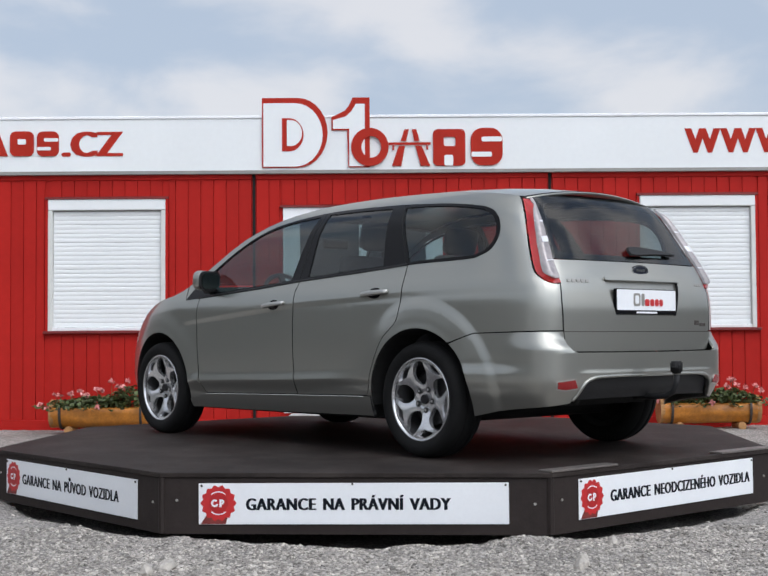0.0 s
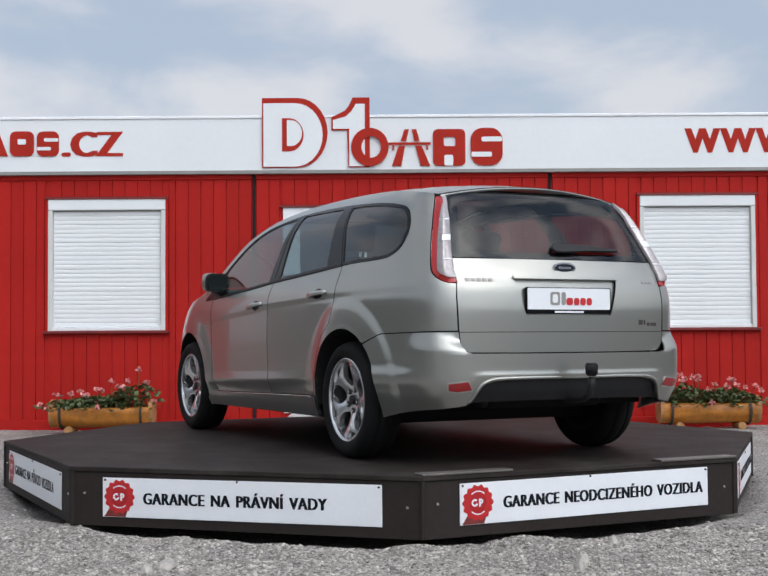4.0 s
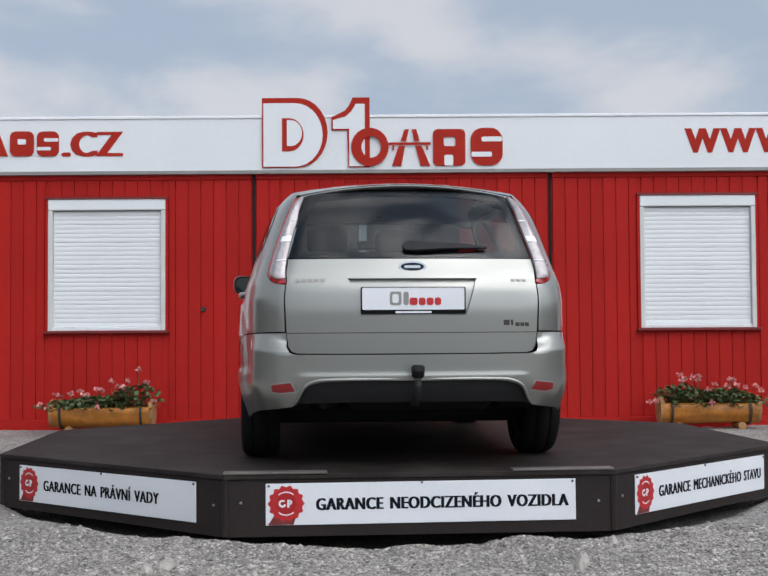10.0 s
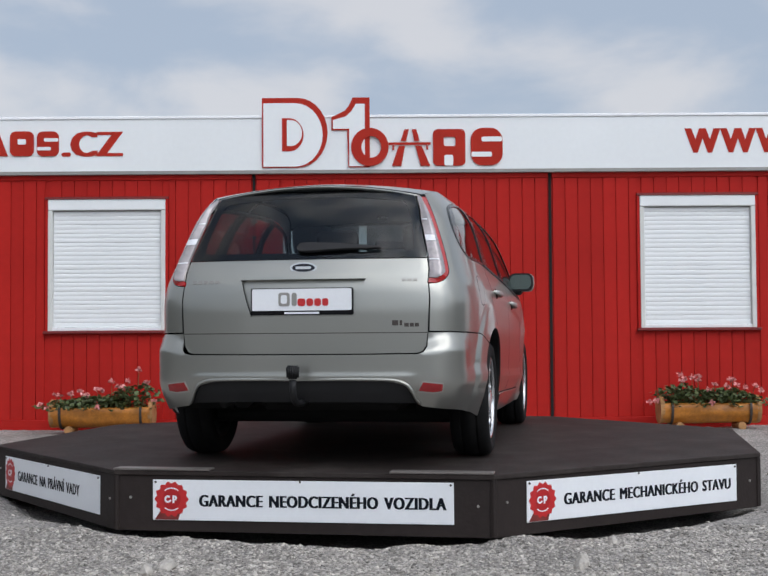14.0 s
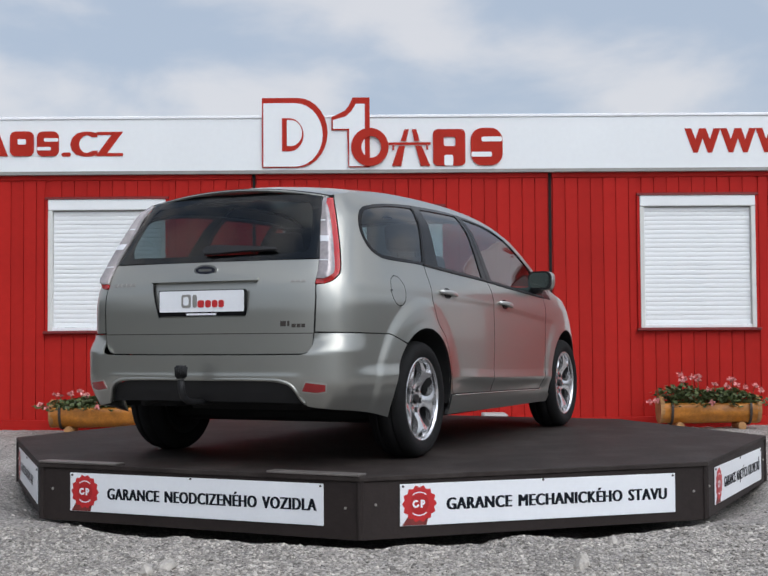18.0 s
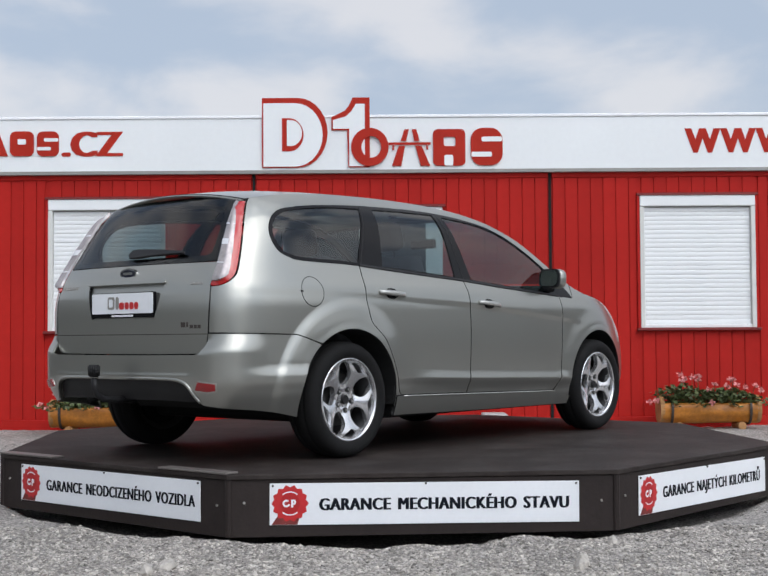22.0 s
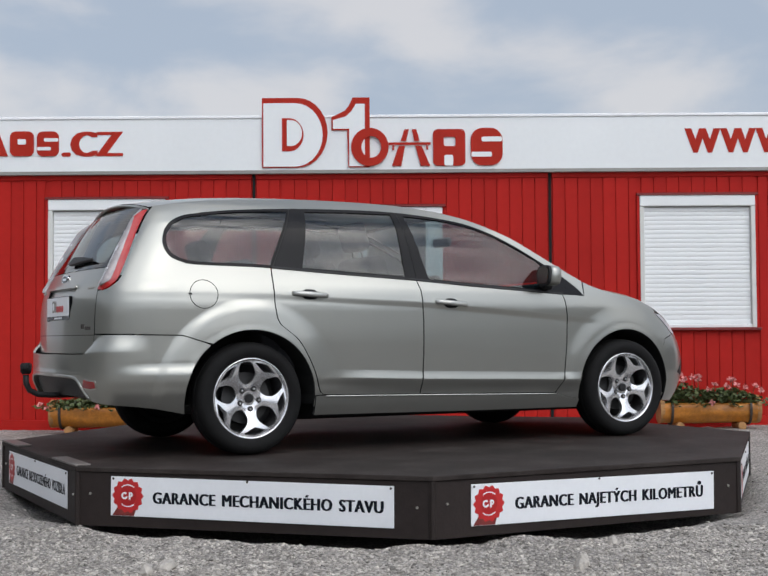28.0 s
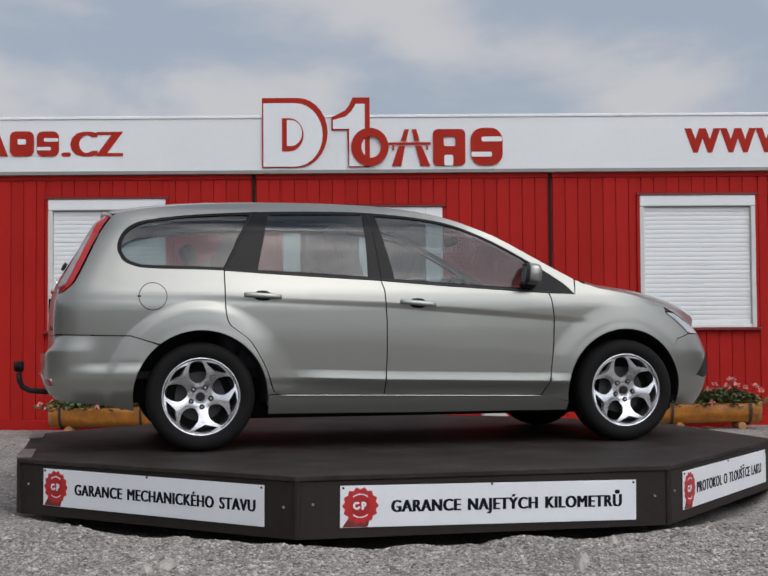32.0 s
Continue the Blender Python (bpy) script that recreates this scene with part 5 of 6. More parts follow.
def build_car():
    car = thing("estate_car", "silver-grey metallic estate car with alloy wheels, parked on the platform", "car")
    gap = 0.0035
    for sgn in (1, -1):
        filler = smooth_loop([(-1.594 + 0.082 * math.cos(a), 0.900 + 0.082 * math.sin(a)) for a in [k * math.pi / 6 for k in range(12)]], 2)
        quarter = (arch(-AXLE, 0.388, 127, -8, 26) + S((-0.93, 0.262), (-0.93, 0.325), *[(x - gap, z) for x, z in REAR_CUT[::-1]])
                   + S(*[(x, z - 0.003) for x, z in DLO_LOW[5:0:-1]], *[(x - 0.003, z) for x, z in DLO_BACK[::-1]], *[(x, z + 0.003) for x, z in DLO_TOP[::-1] if x < -0.95], (-0.95, 1.419), (-0.95, edge_z(-0.95)),
                       (-1.15, edge_z(-1.15)), (-1.32, edge_z(-1.32)), (-1.5, edge_z(-1.5)), (-1.62, edge_z(-1.62)), (-1.74, edge_z(-1.74)), (-1.80, edge_z(-1.80)))
                   + [("s", a + 0.006, z) if k == "s" else (k, a + 0.006, z) for k, a, z in LAMP_OUT] + R((0.635, 0.918), (0.637, 0.685)) + S((-1.99, 0.681), (-1.72, 0.675), (-1.60, 0.637)))
        q = panel("rear_wing", quarter, M_PAINT, car, "", sgn, holes=[S(*filler)] if sgn < 0 else (), crease=True)
        if sgn < 0:
            panel("fuel_flap", S(*shrink(filler, 0.004)), M_PAINT, q, "round fuel flap", sgn, step=0.025)
            panel("flap_notch", S((-1.682, 0.896), (-1.682, 0.906), (-1.662, 0.906), (-1.662, 0.896)), M_BLACK, q, "", sgn, 0.001, rim=0.004)
        rd = panel("rear_door", S(*[(x + gap, z) for x, z in REAR_CUT], *[(x - gap, z) for x, z in MID_CUT[::-1]], *[BELT[1]]), M_PAINT, car, "", sgn, crease=True)
        fd = panel("front_door", S(*[(x + gap, z) for x, z in MID_CUT], *[(x - gap, z) for x, z in FRONT_CUT[::-1]], *BELT[4:2:-1]), M_PAINT, car, "", sgn, crease=True)
        build_handle(rd, -1.07, -0.85, 0.910, 0.897, sgn)
        build_handle(fd, -0.135, 0.085, 0.869, 0.850, sgn)
        fender = (S(*[(x + gap, z) for x, z in FRONT_CUT], (0.80, 0.262), (0.94, 0.258)) + arch(AXLE, 0.385, 188, 35, 26)
                  + S((1.70, 0.640), (1.80, 0.668), (1.74, 0.715), (1.66, 0.775), (1.62, 0.80)) + S(*[(x, edge_z(x)) for x in (1.62, 1.53, 1.45, 1.36, 1.25, 1.158, 1.05, 1.0)], (0.99, 0.918)))
        panel("front_wing", fender, M_PAINT, car, "", sgn, crease=True)
        panel("headlamp", S((1.63, 0.805), (1.67, 0.778), (1.75, 0.722), (1.805, 0.676), (1.90, 0.668)) + [("f", 0.60, 0.665), ("f", 0.62, 0.70)] + S((1.85, 0.722), (1.78, 0.752), (1.70, 0.798)), M_HEADLAMP, car, "clear headlamp lens", sgn)
        panel("sill", S((-0.93, 0.215), (-0.93, 0.322), (-0.868, 0.322), (-0.232, 0.312), (0.767, 0.294), (0.94, 0.256), (0.93, 0.205), (0.0, 0.207)), M_PAINT, car, "", sgn, 0.010, rim=0.02)
        bm = bmesh.new()
        bead = [shell(girth("s", x, z, sgn), z) + np.array((0, sgn * 0.012, 0)) for x, z in zip(np.linspace(-0.86, 0.76, 28), np.interp(np.linspace(-0.86, 0.76, 28), (-0.868, -0.232, 0.767), (0.3185, 0.3085, 0.2905)))]
        tube(bm, bead, 0.0045, 8)
        part("sill_bead", bm, M_HANDLE, car, "bright edge of the sill", smooth=True)
        panel("cant_rail", S(*[(x, z + 0.003) for x, z in DLO_TOP if x > -0.95], (-0.95, 1.418), *[(x, edge_z(x)) for x in np.arange(-0.95, 0.995, 0.08)], (0.99, edge_z(0.99))), M_PAINT, car, "", sgn)
        panel("window_surround", S(*DLO), M_GLOSSBLACK, car, "gloss black window surround", sgn, 0.002, holes=[S(*g) for g in (Q_GLASS, R_GLASS, F_GLASS)])
        for g, nm in ((Q_GLASS, "quarter_window"), (R_GLASS, "rear_door_window"), (F_GLASS, "front_door_window")):
            gl = panel(nm, S(*g), M_GLASS, car, "tinted side glass", sgn, -0.003, rim=0)
            gl.visible_shadow = False
        # the doors' edges show as dark lines on the black pillars
        for x0, z0, x1, z1 in ((-1.172, 1.062, -1.004, 1.408), (-0.243, 1.004, -0.290, 1.412)):
            panel("pillar_gap", S((x0, z0), (x0 + 0.007, z0), (x1 + 0.007, z1), (x1, z1)), M_UNDER, car, "", sgn, 0.0028, rim=0.001)
        # belt strips
        panel("belt_strip", S((-1.18, 1.052), (-0.77, 1.025), (-0.24, 0.995), (0.13, 0.966), (0.44, 0.946), (0.82, 0.922), (0.82, 0.932), (0.44, 0.957), (0.13, 0.977), (-0.24, 1.006), (-0.77, 1.036), (-1.18, 1.064)), M_BLACK, car, "black belt strip", sgn, 0.006, rim=0.008)
        # rear lamp: clear inner lens, red outer edge and foot
        red = LAMP_OUT + R((0.630, 0.925), (0.632, 0.945)) + [(k, y - 0.004, z + 0.003) for k, y, z in LAMP_MID[::-1]]
        inner = LAMP_MID + R((0.632, 0.947), (0.632, 0.99), (0.622, 1.055), (0.597, 1.15), (0.567, 1.26), (0.540, 1.36), (0.532, 1.388))
        lamp = panel("rear_lamp", red, M_LAMPRED, car, "tall rear lamp, red edge and clear lens", sgn, 0.006, step=0.012, rim=0.02)
        lens = panel("clear_lens", inner, M_LAMPCLEAR, lamp, "clear lens", sgn, 0.013, step=0.012, rim=0.012)
        bars = []
        for z, h in ((1.035, 0.005), (1.135, 0.030), (1.245, 0.006)):
            y = float(np.interp(z, [0.97, 1.055, 1.15, 1.26, 1.36], [0.632, 0.620, 0.595, 0.565, 0.539]))
            bars.append(panel("lens_bar", R((y + 0.003, z), (y + 0.050, z - 0.003), (y + 0.050 - h * 0.3, z - 0.003 + h), (y + 0.003 - h * 0.3, z + h)), M_LENSBAR, lamp, "", sgn, 0.0155, rim=0.002))
        for ob in (lamp, lens, *bars):
            for v in ob.data.vertices:
                y, z = abs(v.co.y), v.co.z
                yo = float(np.interp(z, [0.92, 0.957, 0.99, 1.08, 1.19, 1.30, 1.378], [0.69, 0.713, 0.7165, 0.693, 0.657, 0.615, 0.575]))
                yi = float(np.interp(z, [0.92, 0.99, 1.055, 1.15, 1.26, 1.36, 1.392], [0.630, 0.632, 0.622, 0.597, 0.567, 0.540, 0.530]))
                t = min(1, max(0, (yo - y) / max(0.02, yo - yi)))
                v.co.x -= 0.034 * (t / 0.24 if t < 0.24 else (1 - t) / 0.76) * float(step01((z - 0.925) / 0.05) * step01((1.39 - z) / 0.05))
        # dark liner behind the gaps
        liner = (arch(-AXLE, 0.40, 150, 0, 20) + S((-0.9, 0.24), (0.9, 0.24)) + arch(AXLE, 0.40, 180, 30, 20) + S((1.75, 0.6), (1.6, 0.75), (1.2, 0.90), (0.98, 0.90), (0.44, 0.935), (-0.24, 0.985), (-1.18, 1.045), (-1.6, 1.05), (-1.9, 0.9), (-1.95, 0.6)))
        panel("body_liner", liner, M_UNDER, car, "", sgn, -0.016, rim=0, step=0.06)
        for ax in (-AXLE, AXLE):
            bm = bmesh.new()
            for i in range(24):
                a0, a1 = radians(-6 + 192 * i / 24), radians(-6 + 192 * (i + 1) / 24)
                oy = [abs(float(shell(girth("s", ax + 0.39 * math.cos(a), HUB_Z + 0.39 * math.sin(a)), HUB_Z + 0.39 * math.sin(a))[1])) - 0.012 for a in (a0, a1)]
                f4 = [(ax + 0.386 * math.cos(a), y, HUB_Z + 0.386 * math.sin(a)) for a, y in ((a0, 0.50), (a1, 0.50), (a1, oy[1]), (a0, oy[0]))]
                bm.faces.new([bm.verts.new((x, sgn * y, z)) for x, y, z in f4])
            cv = [(ax + 0.386 * math.cos(radians(-6 + 192 * i / 24)), sgn * 0.5, HUB_Z + 0.386 * math.sin(radians(-6 + 192 * i / 24))) for i in range(25)]
            bm.faces.new([bm.verts.new(c) for c in cv])
            part("wheel_well", bm, M_UNDER, car)
        build_mirror(car, sgn)
        build_wheel(car, -AXLE, sgn, "rear_wheel")
        build_wheel(car, AXLE, sgn, "front_wheel")
    # tail
    def mirrored(half):
        return half + [("t", a, z) if k == "s" else (k, -a, z) for k, a, z in half[::-1]]
    recess = R((0.262, 0.762), (0.318, 0.947), (-0.318, 0.947), (-0.262, 0.762))
    gate = mirrored(R((0.30, 0.5735), (0.575, 0.576), (0.603, 0.585), (0.620, 0.612), (0.628, 0.68), (0.631, 0.75), (0.629, 0.918), (0.625, 0.925), (0.627, 0.99), (0.617, 1.048)))
    gt = panel("tailgate", gate, M_PAINT, car, "silver tailgate", 1, holes=[recess])
    pan = panel("plate_recess", R((0.262, 0.762), (0.318, 0.947), (-0.318, 0.947), (-0.262, 0.762)), M_PAINT, gt, "", 1, -0.016, rim=0)
    panel("plate_lip", R((0.322, 0.943), (0.322, 0.958), (-0.322, 0.958), (-0.322, 0.943)), M_PAINT, gt, "silver grip strip", 1, 0.012, rim=0.028)
    # thin dark strip drawn for the shade line of the gate's crease
    panel("gate_crease_shade", R((0.626, 0.6745), (0.626, 0.6785), (-0.626, 0.6785), (-0.626, 0.6745)), M_STRAP, gt, "", 1, 0.0006, rim=0.001)
    glass_loop = mirrored(R((0.30, 1.052), (0.612, 1.055), (0.618, 1.058), (0.592, 1.15), (0.562, 1.26), (0.535, 1.36), (0.520, 1.395), (0.40, 1.413), (0.2, 1.426)))
    opening = mirrored(R((0.28, 1.085), (0.52, 1.088), (0.548, 1.10), (0.545, 1.15), (0.522, 1.25), (0.49, 1.34), (0.465, 1.365), (0.2, 1.388)))
    panel("rear_window_border", glass_loop, M_GLOSSBLACK, gt, "black printed glass border", 1, -0.003, holes=[opening], rim=0.006)
    rg = panel("rear_window", glass_loop, M_REARGLASS, gt, "dark tinted rear window", 1, 0.0, rim=0)
    rg.visible_shadow = False
    panel("gate_liner", mirrored(R((0.45, 0.58), (0.64, 0.60), (0.65, 0.9), (0.60, 1.05))), M_UNDER, gt, "", 1, -0.02, rim=0, step=0.06)
    # plate
    bm = prismed_x(rounded(-0.262, 0.262, 0.768, 0.903, 0.008, 2), -2.193, -2.176)
    pf = part("plate_holder", bm, M_GLOSSBLACK, gt, "black plate holder")
    part("plate", prismed_x(rounded(-0.255, 0.255, 0.790, 0.899, 0.006, 2), -2.1965, -2.1931), M_SIGN, pf, "white dealer plate with plain shapes")
    for y0, y1, z0, z1, m_ in ((0.118, 0.060, 0.812, 0.880, M_GREYTRIM), (0.050, 0.024, 0.812, 0.880, M_GREYTRIM), (0.020, -0.020, 0.812, 0.850, M_SEAL), (-0.026, -0.060, 0.812, 0.850, M_SEAL),
                               (-0.066, -0.100, 0.812, 0.850, M_SEAL), (-0.106, -0.138, 0.812, 0.850, M_SEAL)):
        part("plate_mark", prismed_x(rounded(min(y0, y1), max(y0, y1), z0, z1, 0.012, 3), -2.1985, -2.1966), m_, pf)
    part("plate_mark", prismed_x(rounded(0.074, 0.106, 0.824, 0.868, 0.010, 3), -2.1995, -2.1986), M_SIGN, pf)
    part("holder_bar", prismed_x(rounded(-0.09, 0.09, 0.773, 0.783, 0.003, 2), -2.1945, -2.1931), M_SIGN, pf)
    # badge, name bars, wiper
    z = 1.006
    px = float(shell(0.0, z)[0])
    n = 28
    def oval(ry, rz): return [(ry * math.cos(2 * math.pi * i / n), z + rz * math.sin(2 * math.pi * i / n)) for i in range(n)]
    part("badge_ring", prismed_x(oval(0.070, 0.029), px - 0.008, px + 0.01), M_CHROME, gt, "chrome oval ring")
    part("badge", prismed_x(oval(0.059, 0.0205), px - 0.010, px - 0.0081), M_BADGE, gt, "plain dark blue oval badge")
    part("badge_bar", prismed_x(rounded(-0.040, 0.040, z - 0.0065, z + 0.0065, 0.006, 3), px - 0.0112, px - 0.0101), M_CHROME, gt)
    for i in range(5):
        y = 0.585 - i * 0.031
        panel("name_bar", R((y, 0.930), (y, 0.946), (y - 0.022, 0.946), (y - 0.022, 0.930)), M_GREYTRIM, gt, "", 1, 0.003, rim=0.004)
    for i in range(3):
        y = -0.50 - i * 0.028
        panel("name_bar", R((y, 0.932), (y, 0.943), (y - 0.02, 0.943), (y - 0.02, 0.932)), M_GREYTRIM, gt, "", 1, 0.003, rim=0.004)
    for y, z0, h, w in ((-0.455, 0.712, 0.026, 0.03), (-0.492, 0.712, 0.026, 0.012), (-0.515, 0.706, 0.018, 0.022), (-0.542, 0.706, 0.018, 0.02), (-0.566, 0.706, 0.018, 0.02)):
        panel("dealer_sticker", R((y, z0), (y, z0 + h), (y - w, z0 + h), (y - w, z0)), M_STRAP, gt, "", 1, 0.001, rim=0.001)
    wp = panel("wiper", R((0.03, 1.082), (0.045, 1.10), (0.03, 1.122), (-0.02, 1.126), (-0.20, 1.117), (-0.38, 1.100), (-0.385, 1.092), (-0.2, 1.090), (-0.02, 1.080)), M_BLACK, gt, "black rear wiper", 1, 0.026, step=0.03, rim=0.016)
    # bumper
    half = (R((0.24, 0.568), (0.575, 0.570), (0.607, 0.580), (0.625, 0.610), (0.633, 0.677)) + S((-2.0, 0.675), (-1.72, 0.669), (-1.603, 0.631))
            + arch(-AXLE, 0.388, 129, 191, 14) + S((-1.85, 0.272)) + R((0.70, 0.306), (0.595, 0.322), (0.570, 0.345), (0.555, 0.375), (0.538, 0.403), (0.51, 0.422), (0.46, 0.434), (0.40, 0.439), (0.25, 0.441)))
    bp = panel("rear_bumper", mirrored(half), M_PAINT, car, "silver rear bumper", 1, 0.0, bumper_bulge, step=0.021, dark_rim=False)
    ins = mirrored(R((0.25, 0.441), (0.40, 0.439), (0.46, 0.434), (0.51, 0.422), (0.538, 0.403), (0.555, 0.375), (0.570, 0.345), (0.595, 0.322), (0.56, 0.328), (0.3, 0.334)))
    panel("bumper_insert", ins, M_BLACK, bp, "black lower insert", 1, -0.022, bumper_bulge)
    edge = dense([(0.585, 0.335), (0.567, 0.362), (0.552, 0.392), (0.528, 0.420), (0.49, 0.437), (0.44, 0.445), (0.30, 0.448)], 3)
    edge = edge + [(-y, z) for y, z in reversed(edge)]
    bead = [shell(girth("r", y, z), z, 0.001, bumper_bulge) for y, z in edge]
    part("insert_lip", tube(bmesh.new(), bead, 0.009, 8), M_PAINT, bp, "raised silver lip over the insert", smooth=True)
    for sg in (1, -1):
        panel("reflector", R((0.582, 0.398), (0.602, 0.433), (0.680, 0.424), (0.678, 0.396), (0.645, 0.391)), M_REFLECTOR, bp, "dark red reflector", sg, 0.0085, bumper_bulge, step=0.02, rim=0.01)
        panel("reflector_edge", R((0.574, 0.391), (0.599, 0.4385), (0.685, 0.429), (0.683, 0.390), (0.645, 0.384)), M_HANDLE, bp, "", sg, 0.004, bumper_bulge, step=0.02, rim=0.004)
    # tow bar
    bm = bmesh.new()
    tube(bm, [(-2.10, 0, 0.33), (-2.23, 0, 0.33), (-2.31, 0, 0.337), (-2.355, 0, 0.36), (-2.375, 0, 0.40), (-2.378, 0, 0.45)], 0.017)
    tb = part("tow_bar", bm, M_BLACK, car, "black tow bar with a ball cap", smooth=True)
    bm = bmesh.new()
    cyl(bm, 0.030, 0.034, 0.066, Matrix.Translation((-2.378, 0, 0.487)), 20)
    bmesh.ops.bevel(bm, geom=bm.edges[:], offset=0.008, segments=2, affect="EDGES")
    part("ball_cap", bm, M_BLACK, tb, "black ball cap", smooth=True)
    # front bumper
    fb = (arch(AXLE, 0.385, 35, -14, 12) + S((1.80, 0.215)) + [("f", 0.5, 0.20), ("f", 0.0001, 0.20)])
    half = fb + [("f", 0.0001, 0.66), ("f", 0.6, 0.662)] + S((1.90, 0.664), (1.805, 0.664), (1.70, 0.634))
    for sg in (1, -1):
        panel("front_bumper", half, M_PAINT, car, "", sg, step=0.05)
        panel("fog_surround", S((1.86, 0.405), (1.95, 0.50)) + [("f", 0.60, 0.55), ("f", 0.60, 0.40)] + S((1.93, 0.385)), M_BLACK, car, "", sg, 0.003, step=0.04)
    # roof, windscreen, bonnet
    rows = [(-1.82, -0.035, 0.056)] + [(x, b, float(np.interp(x, (-1.5, -0.6), (0.052, 0.036)))) for x, b in ((-1.74, -0.03), (-1.62, -0.02), (-1.45, -0.01), (-1.25, 0), (-1.0, 0), (-0.75, 0), (-0.5, 0), (-0.25, 0.01), (-0.1, 0.03), (0.05, 0.05), (0.15, 0.07))]
    roof = top_loft("roof", rows, M_PAINT, car, "silver roof", rim=0.02)
    ws = top_loft("windscreen", [(0.165, 0.072, 0.034), (0.25, 0.085, 0.034), (0.40, 0.10, 0.033), (0.54, 0.115, 0.032), (0.73, 0.13, 0.034), (0.93, 0.145, 0.032), (1.0, 0.15, 0.032)], M_GLASS, car, "tinted windscreen", rim=0)
    ws.visible_shadow = False
    top_loft("cowl", [(1.004, 0.15, 0.032), (1.05, 0.15, 0.034), (1.08, 0.15, 0.036)], M_BLACK, car, "", lift=-0.01)
    top_loft("bonnet", [(1.06, 0.15, 0.046), (1.158, 0.15, 0.050), (1.25, 0.15, 0.054), (1.36, 0.15, 0.060), (1.45, 0.15, 0.066), (1.53, 0.15, 0.073), (1.62, 0.155, 0.084), (1.70, 0.16, 0.096), (1.78, 0.165, 0.108), (1.86, 0.17, 0.115)],
             M_PAINT, car, "silver bonnet", power=2.6)
    # spoiler lip above the rear window
    bm = bmesh.new()
    rws = []
    for j in range(25):
        v = -1 + j / 12
        w = 1 - v * v
        z = edge_z(-1.82) + 0.056 * w
        e = shell(girth("s", -1.82, edge_z(-1.82)), edge_z(-1.82))
        x, y = float(e[0]) - 0.035 * w, v * float(e[1]) * 0.985
        k = 0.4 + 0.6 * min(1, w * 3)
        rws.append([bm.verts.new(q) for q in ((x + 0.05, y, z + 0.004), (x - 0.022 * k, y, z - 0.006), (x - 0.028 * k, y, z - 0.012), (x - 0.02 * k, y, z - 0.020), (x + 0.03, y, z - 0.024))])
    for a, b in zip(rws, rws[1:]):
        for k in range(5):
            bm.faces.new((a[k], a[(k + 1) % 5], b[(k + 1) % 5], b[k]))
    bm.faces.new(rws[0][::-1])
    bm.faces.new(rws[-1])
    bmesh.ops.recalc_face_normals(bm, faces=bm.faces)
    sp = part("spoiler", bm, M_PAINT, car, "silver roof-edge spoiler", smooth=False)
    # underside and cabin
    bm = bmesh.new()
    box(bm, -1.05, 1.80, -0.50, 0.50, 0.165, 0.30, bevel=0.02)
    box(bm, -1.88, -1.45, -0.44, 0.30, 0.275, 0.36, bevel=0.03)
    box(bm, -0.90, 0.90, -0.80, 0.80, 0.20, 0.30)
    box(bm, -2.06, -1.70, -0.5, 0.5, 0.35, 0.44)
    part("underbody", bm, M_UNDER, car)
    bm = bmesh.new()
    cyl(bm, 0.075, 0.075, 0.30, Matrix.Translation((-1.66, 0.42, 0.355)) @ Matrix.Rotation(math.pi / 2, 4, "Y"), 16)
    part("silencer", bm, M_UNDER, car)
    bm = bmesh.new()
    tube(bm, [(-1.80, 0.44, 0.345), (-2.0, 0.44, 0.330), (-2.07, 0.44, 0.318)], 0.024)
    part("exhaust_pipe", bm, M_UNDER, car, smooth=True)
    bm = bmesh.new()
    cyl(bm, 0.055, 0.055, 1.4, Matrix.Translation((-AXLE, 0, 0.235)) @ Matrix.Rotation(math.pi / 2, 4, "X"), 12)
    part("rear_axle", bm, M_UNDER, car)
    bm = bmesh.new()
    box(bm, -1.95, 0.9, -0.62, 0.62, 0.42, 0.46)
    part("cabin_floor", bm, M_SEAT, car)
    part("load_cover", boxed(-2.0, -1.12, -0.72, 0.72, 0.985, 1.0), M_SEAT, car, "dark load cover")
    part("dashboard", boxed(0.62, 1.05, -0.74, 0.74, 0.70, 0.965, bevel=0.05, segs=2), M_SEAT, car, "dark dashboard")
    bm = bmesh.new()
    m = Matrix.Translation((0.50, 0.36, 0.92)) @ Matrix.Rotation(radians(-62), 4, "Y")
    tube(bm, [m @ Vector((0.185 * math.cos(a), 0.185 * math.sin(a), 0)) for a in [2 * math.pi * i / 24 for i in range(25)]], 0.015, 8)
    box(bm, -0.18, 0.18, -0.02, 0.02, -0.012, 0.012, m)
    part("steering_wheel", bm, M_BLACK, car)
    for y in (0.36, -0.36):
        bm, m = seat_bm(0.48, 0.62, 16)
        st = part("front_seat", bm, M_SEAT, car, "dark cloth front seat", smooth=True)
        st.matrix_basis = pose(0.02, y, 0.46)
        hb = bmesh.new()
        box(hb, -0.05, 0.05, -0.13, 0.13, 0.66, 0.84, m, bevel=0.04, segs=2)
        for e in (-0.06, 0.06):
            box(hb, -0.008, 0.008, e - 0.006, e + 0.006, 0.60, 0.67, m)
        part("headrest", hb, M_SEAT, st, smooth=True)
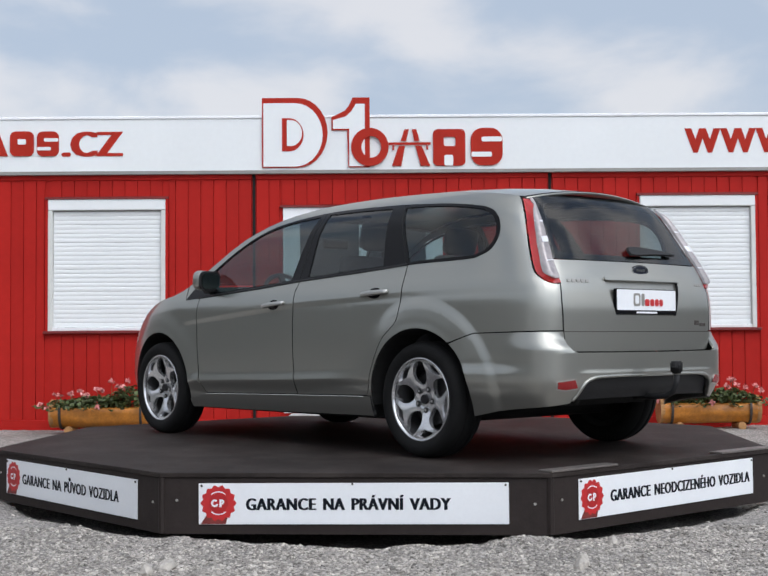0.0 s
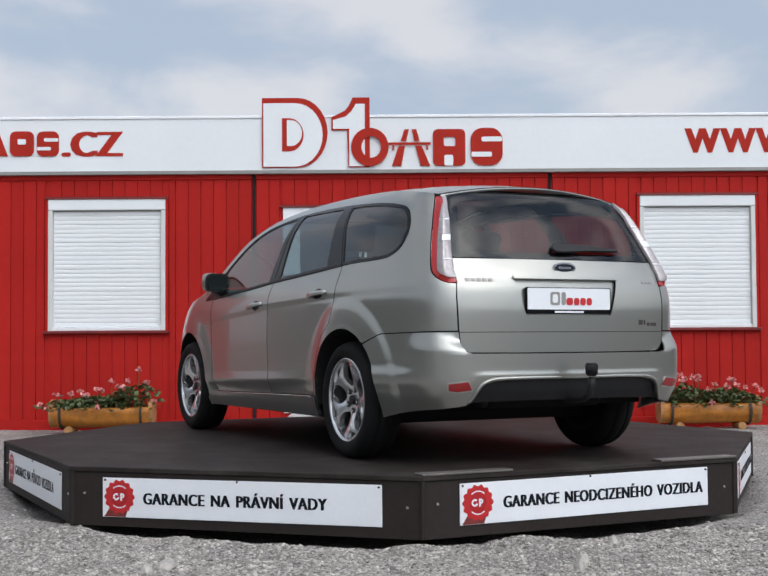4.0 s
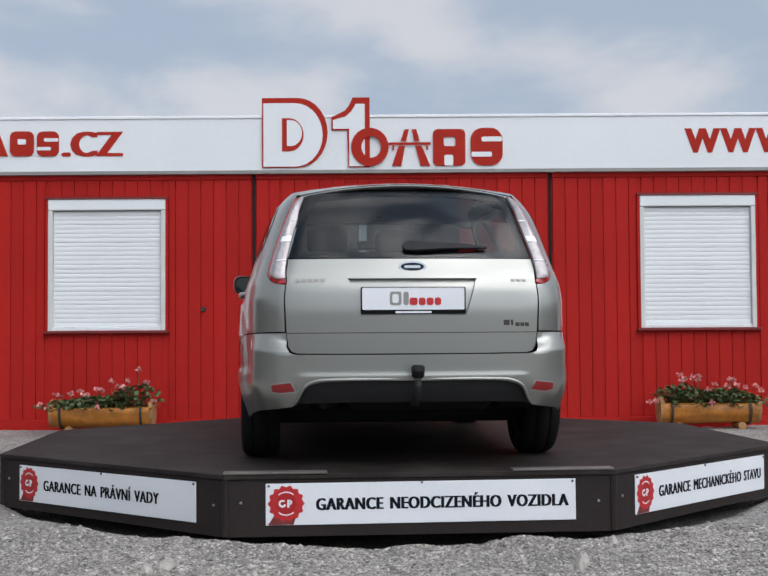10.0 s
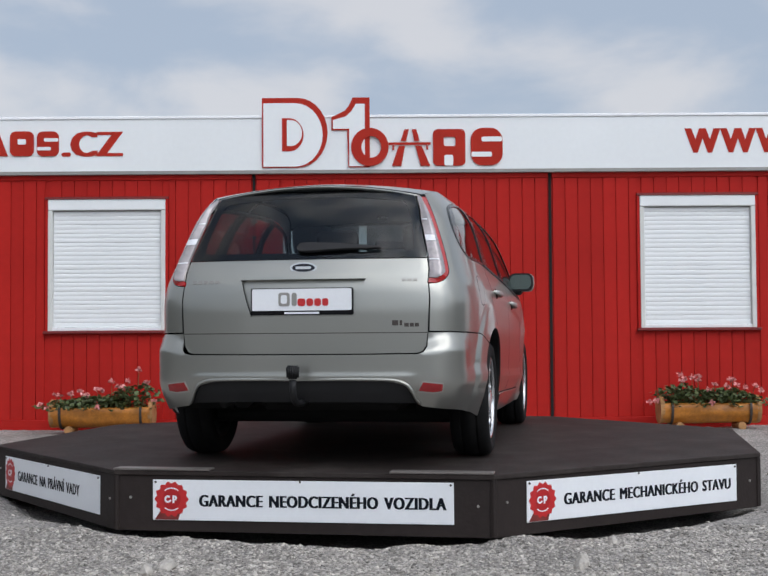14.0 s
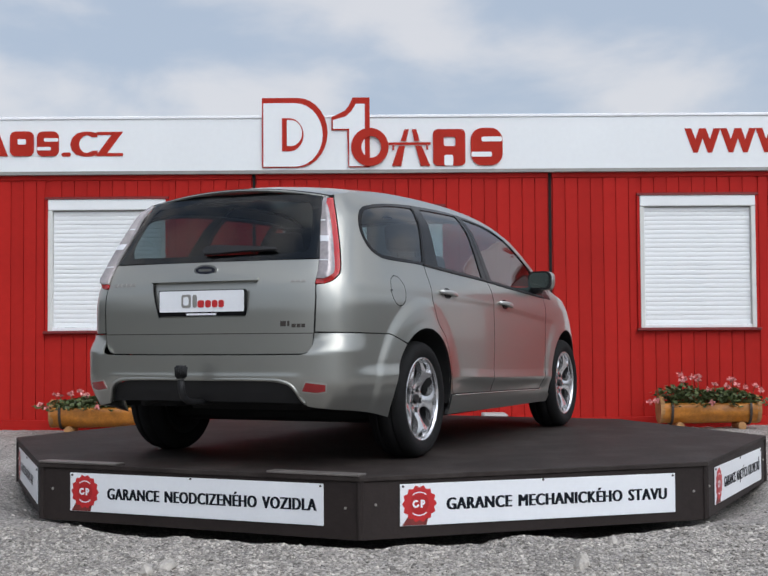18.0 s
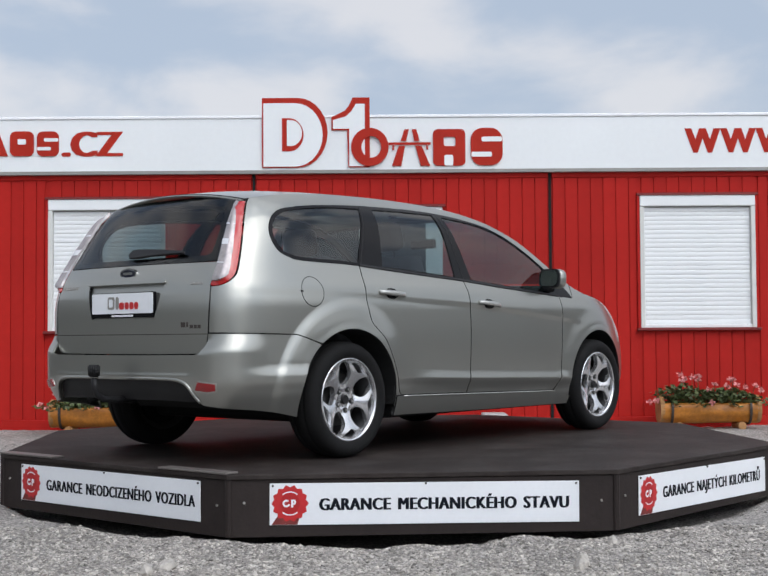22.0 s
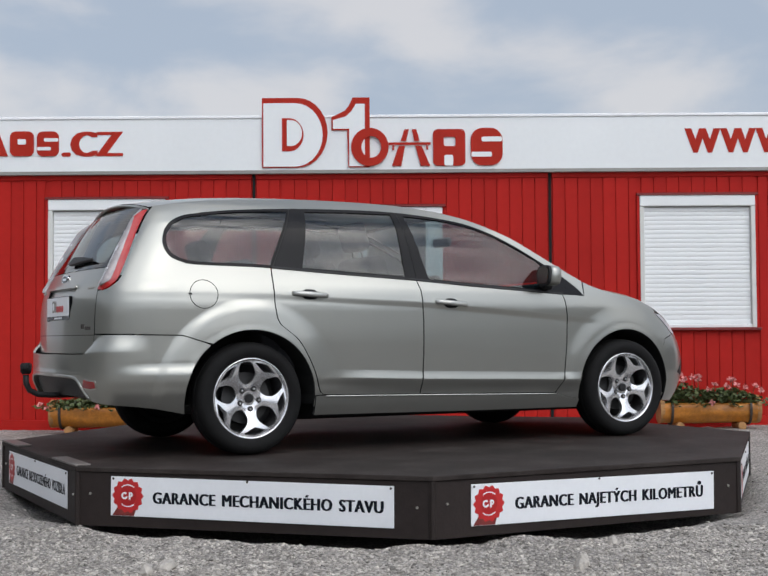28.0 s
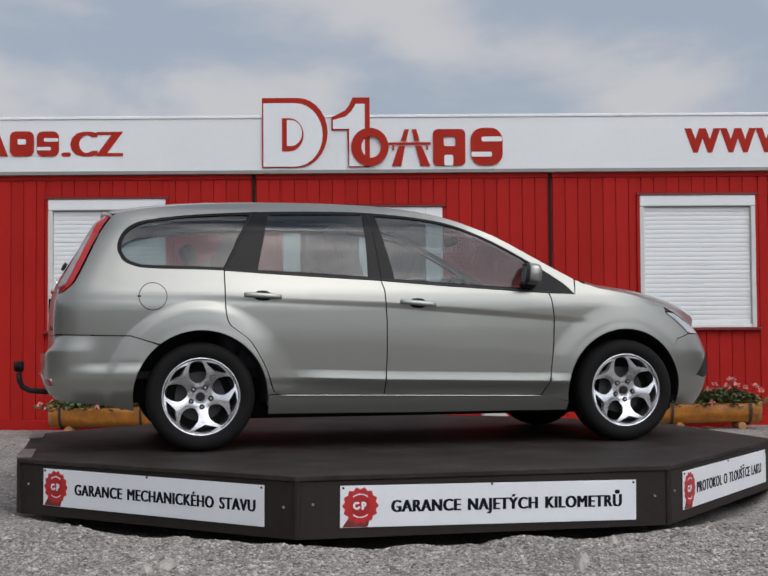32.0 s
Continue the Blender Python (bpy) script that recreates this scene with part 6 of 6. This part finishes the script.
    bm, m = seat_bm(1.36, 0.58, 20)
    bench = part("rear_bench", bm, M_SEAT, car, "dark cloth rear bench", smooth=True)
    bench.matrix_basis = pose(-0.86, 0, 0.46)
    for y in (0.42, 0.0, -0.42):
        hb = bmesh.new()
        box(hb, -0.045, 0.045, -0.12, 0.12, 0.60, 0.74, m, bevel=0.035, segs=2)
        part("headrest", hb, M_SEAT, bench, smooth=True)
    bm = bmesh.new()
    cyl(bm, 0.035, 0.012, 0.05, Matrix.Translation((0.10, 0, edge_z(0.05) + 0.036 + 0.016)), 12)
    part("aerial_base", bm, M_BLACK, car)
    bm = bmesh.new()
    box(bm, 0.42, 0.45, -0.11, 0.11, 1.27, 1.335, bevel=0.012)
    part("inner_mirror", bm, M_BLACK, car)
    return car


# ---- build the place ----
build_ground()
build_unseen_walls()
build_fascia()
for i, wnd in enumerate(WINDOWS):
    build_window(i + 1, *wnd)
build_door()
build_roof_sign()
build_web_letters()
build_planter(-3.25, -2.285, 4.05, 11, (0.10, 0.12, 0.15, 0.14, 0.17, 0.25, 0.26))
build_planter(2.69, 3.63, 4.05, 23, (0.19, 0.24, 0.19, 0.16, 0.18, 0.17, 0.14))
platform = build_platform()
car = build_car()
build_wall()
build_stones()
knob = bmesh.new()
cyl(knob, 0.028, 0.022, 0.03, Matrix.Rotation(math.pi / 2, 4, "X"), 14)
knob = link("wall_knob", knob, M_STRAP)
knob.location = (wx(415), WALL_Y - 0.017, 1.255)
tagged(knob, "small dark round fitting on the red wall", "fitting")


def motions():
    """The platform turns clockwise, seen from above, at about 3.7 degrees a second, and carries the car round."""
    turn = [(0, -3.867), (2, -11.264), (6, -25.714), (9.5, -38.822), (13, -51.875), (19, -74.054), (22.5, -87.153), (28, -107.408), (30, -114.822), (32, -122.307)]
    walk(platform, [(t, pose(0, 0, ZT, 0, 0, a)) for t, a in turn])
    walk(car, [(t, pose(0, 0, ZT, 0, 0, a) @ pose(-0.0508, -0.0035, 0.0, 0, 0, -224.522)) for t, a in turn])


motions()
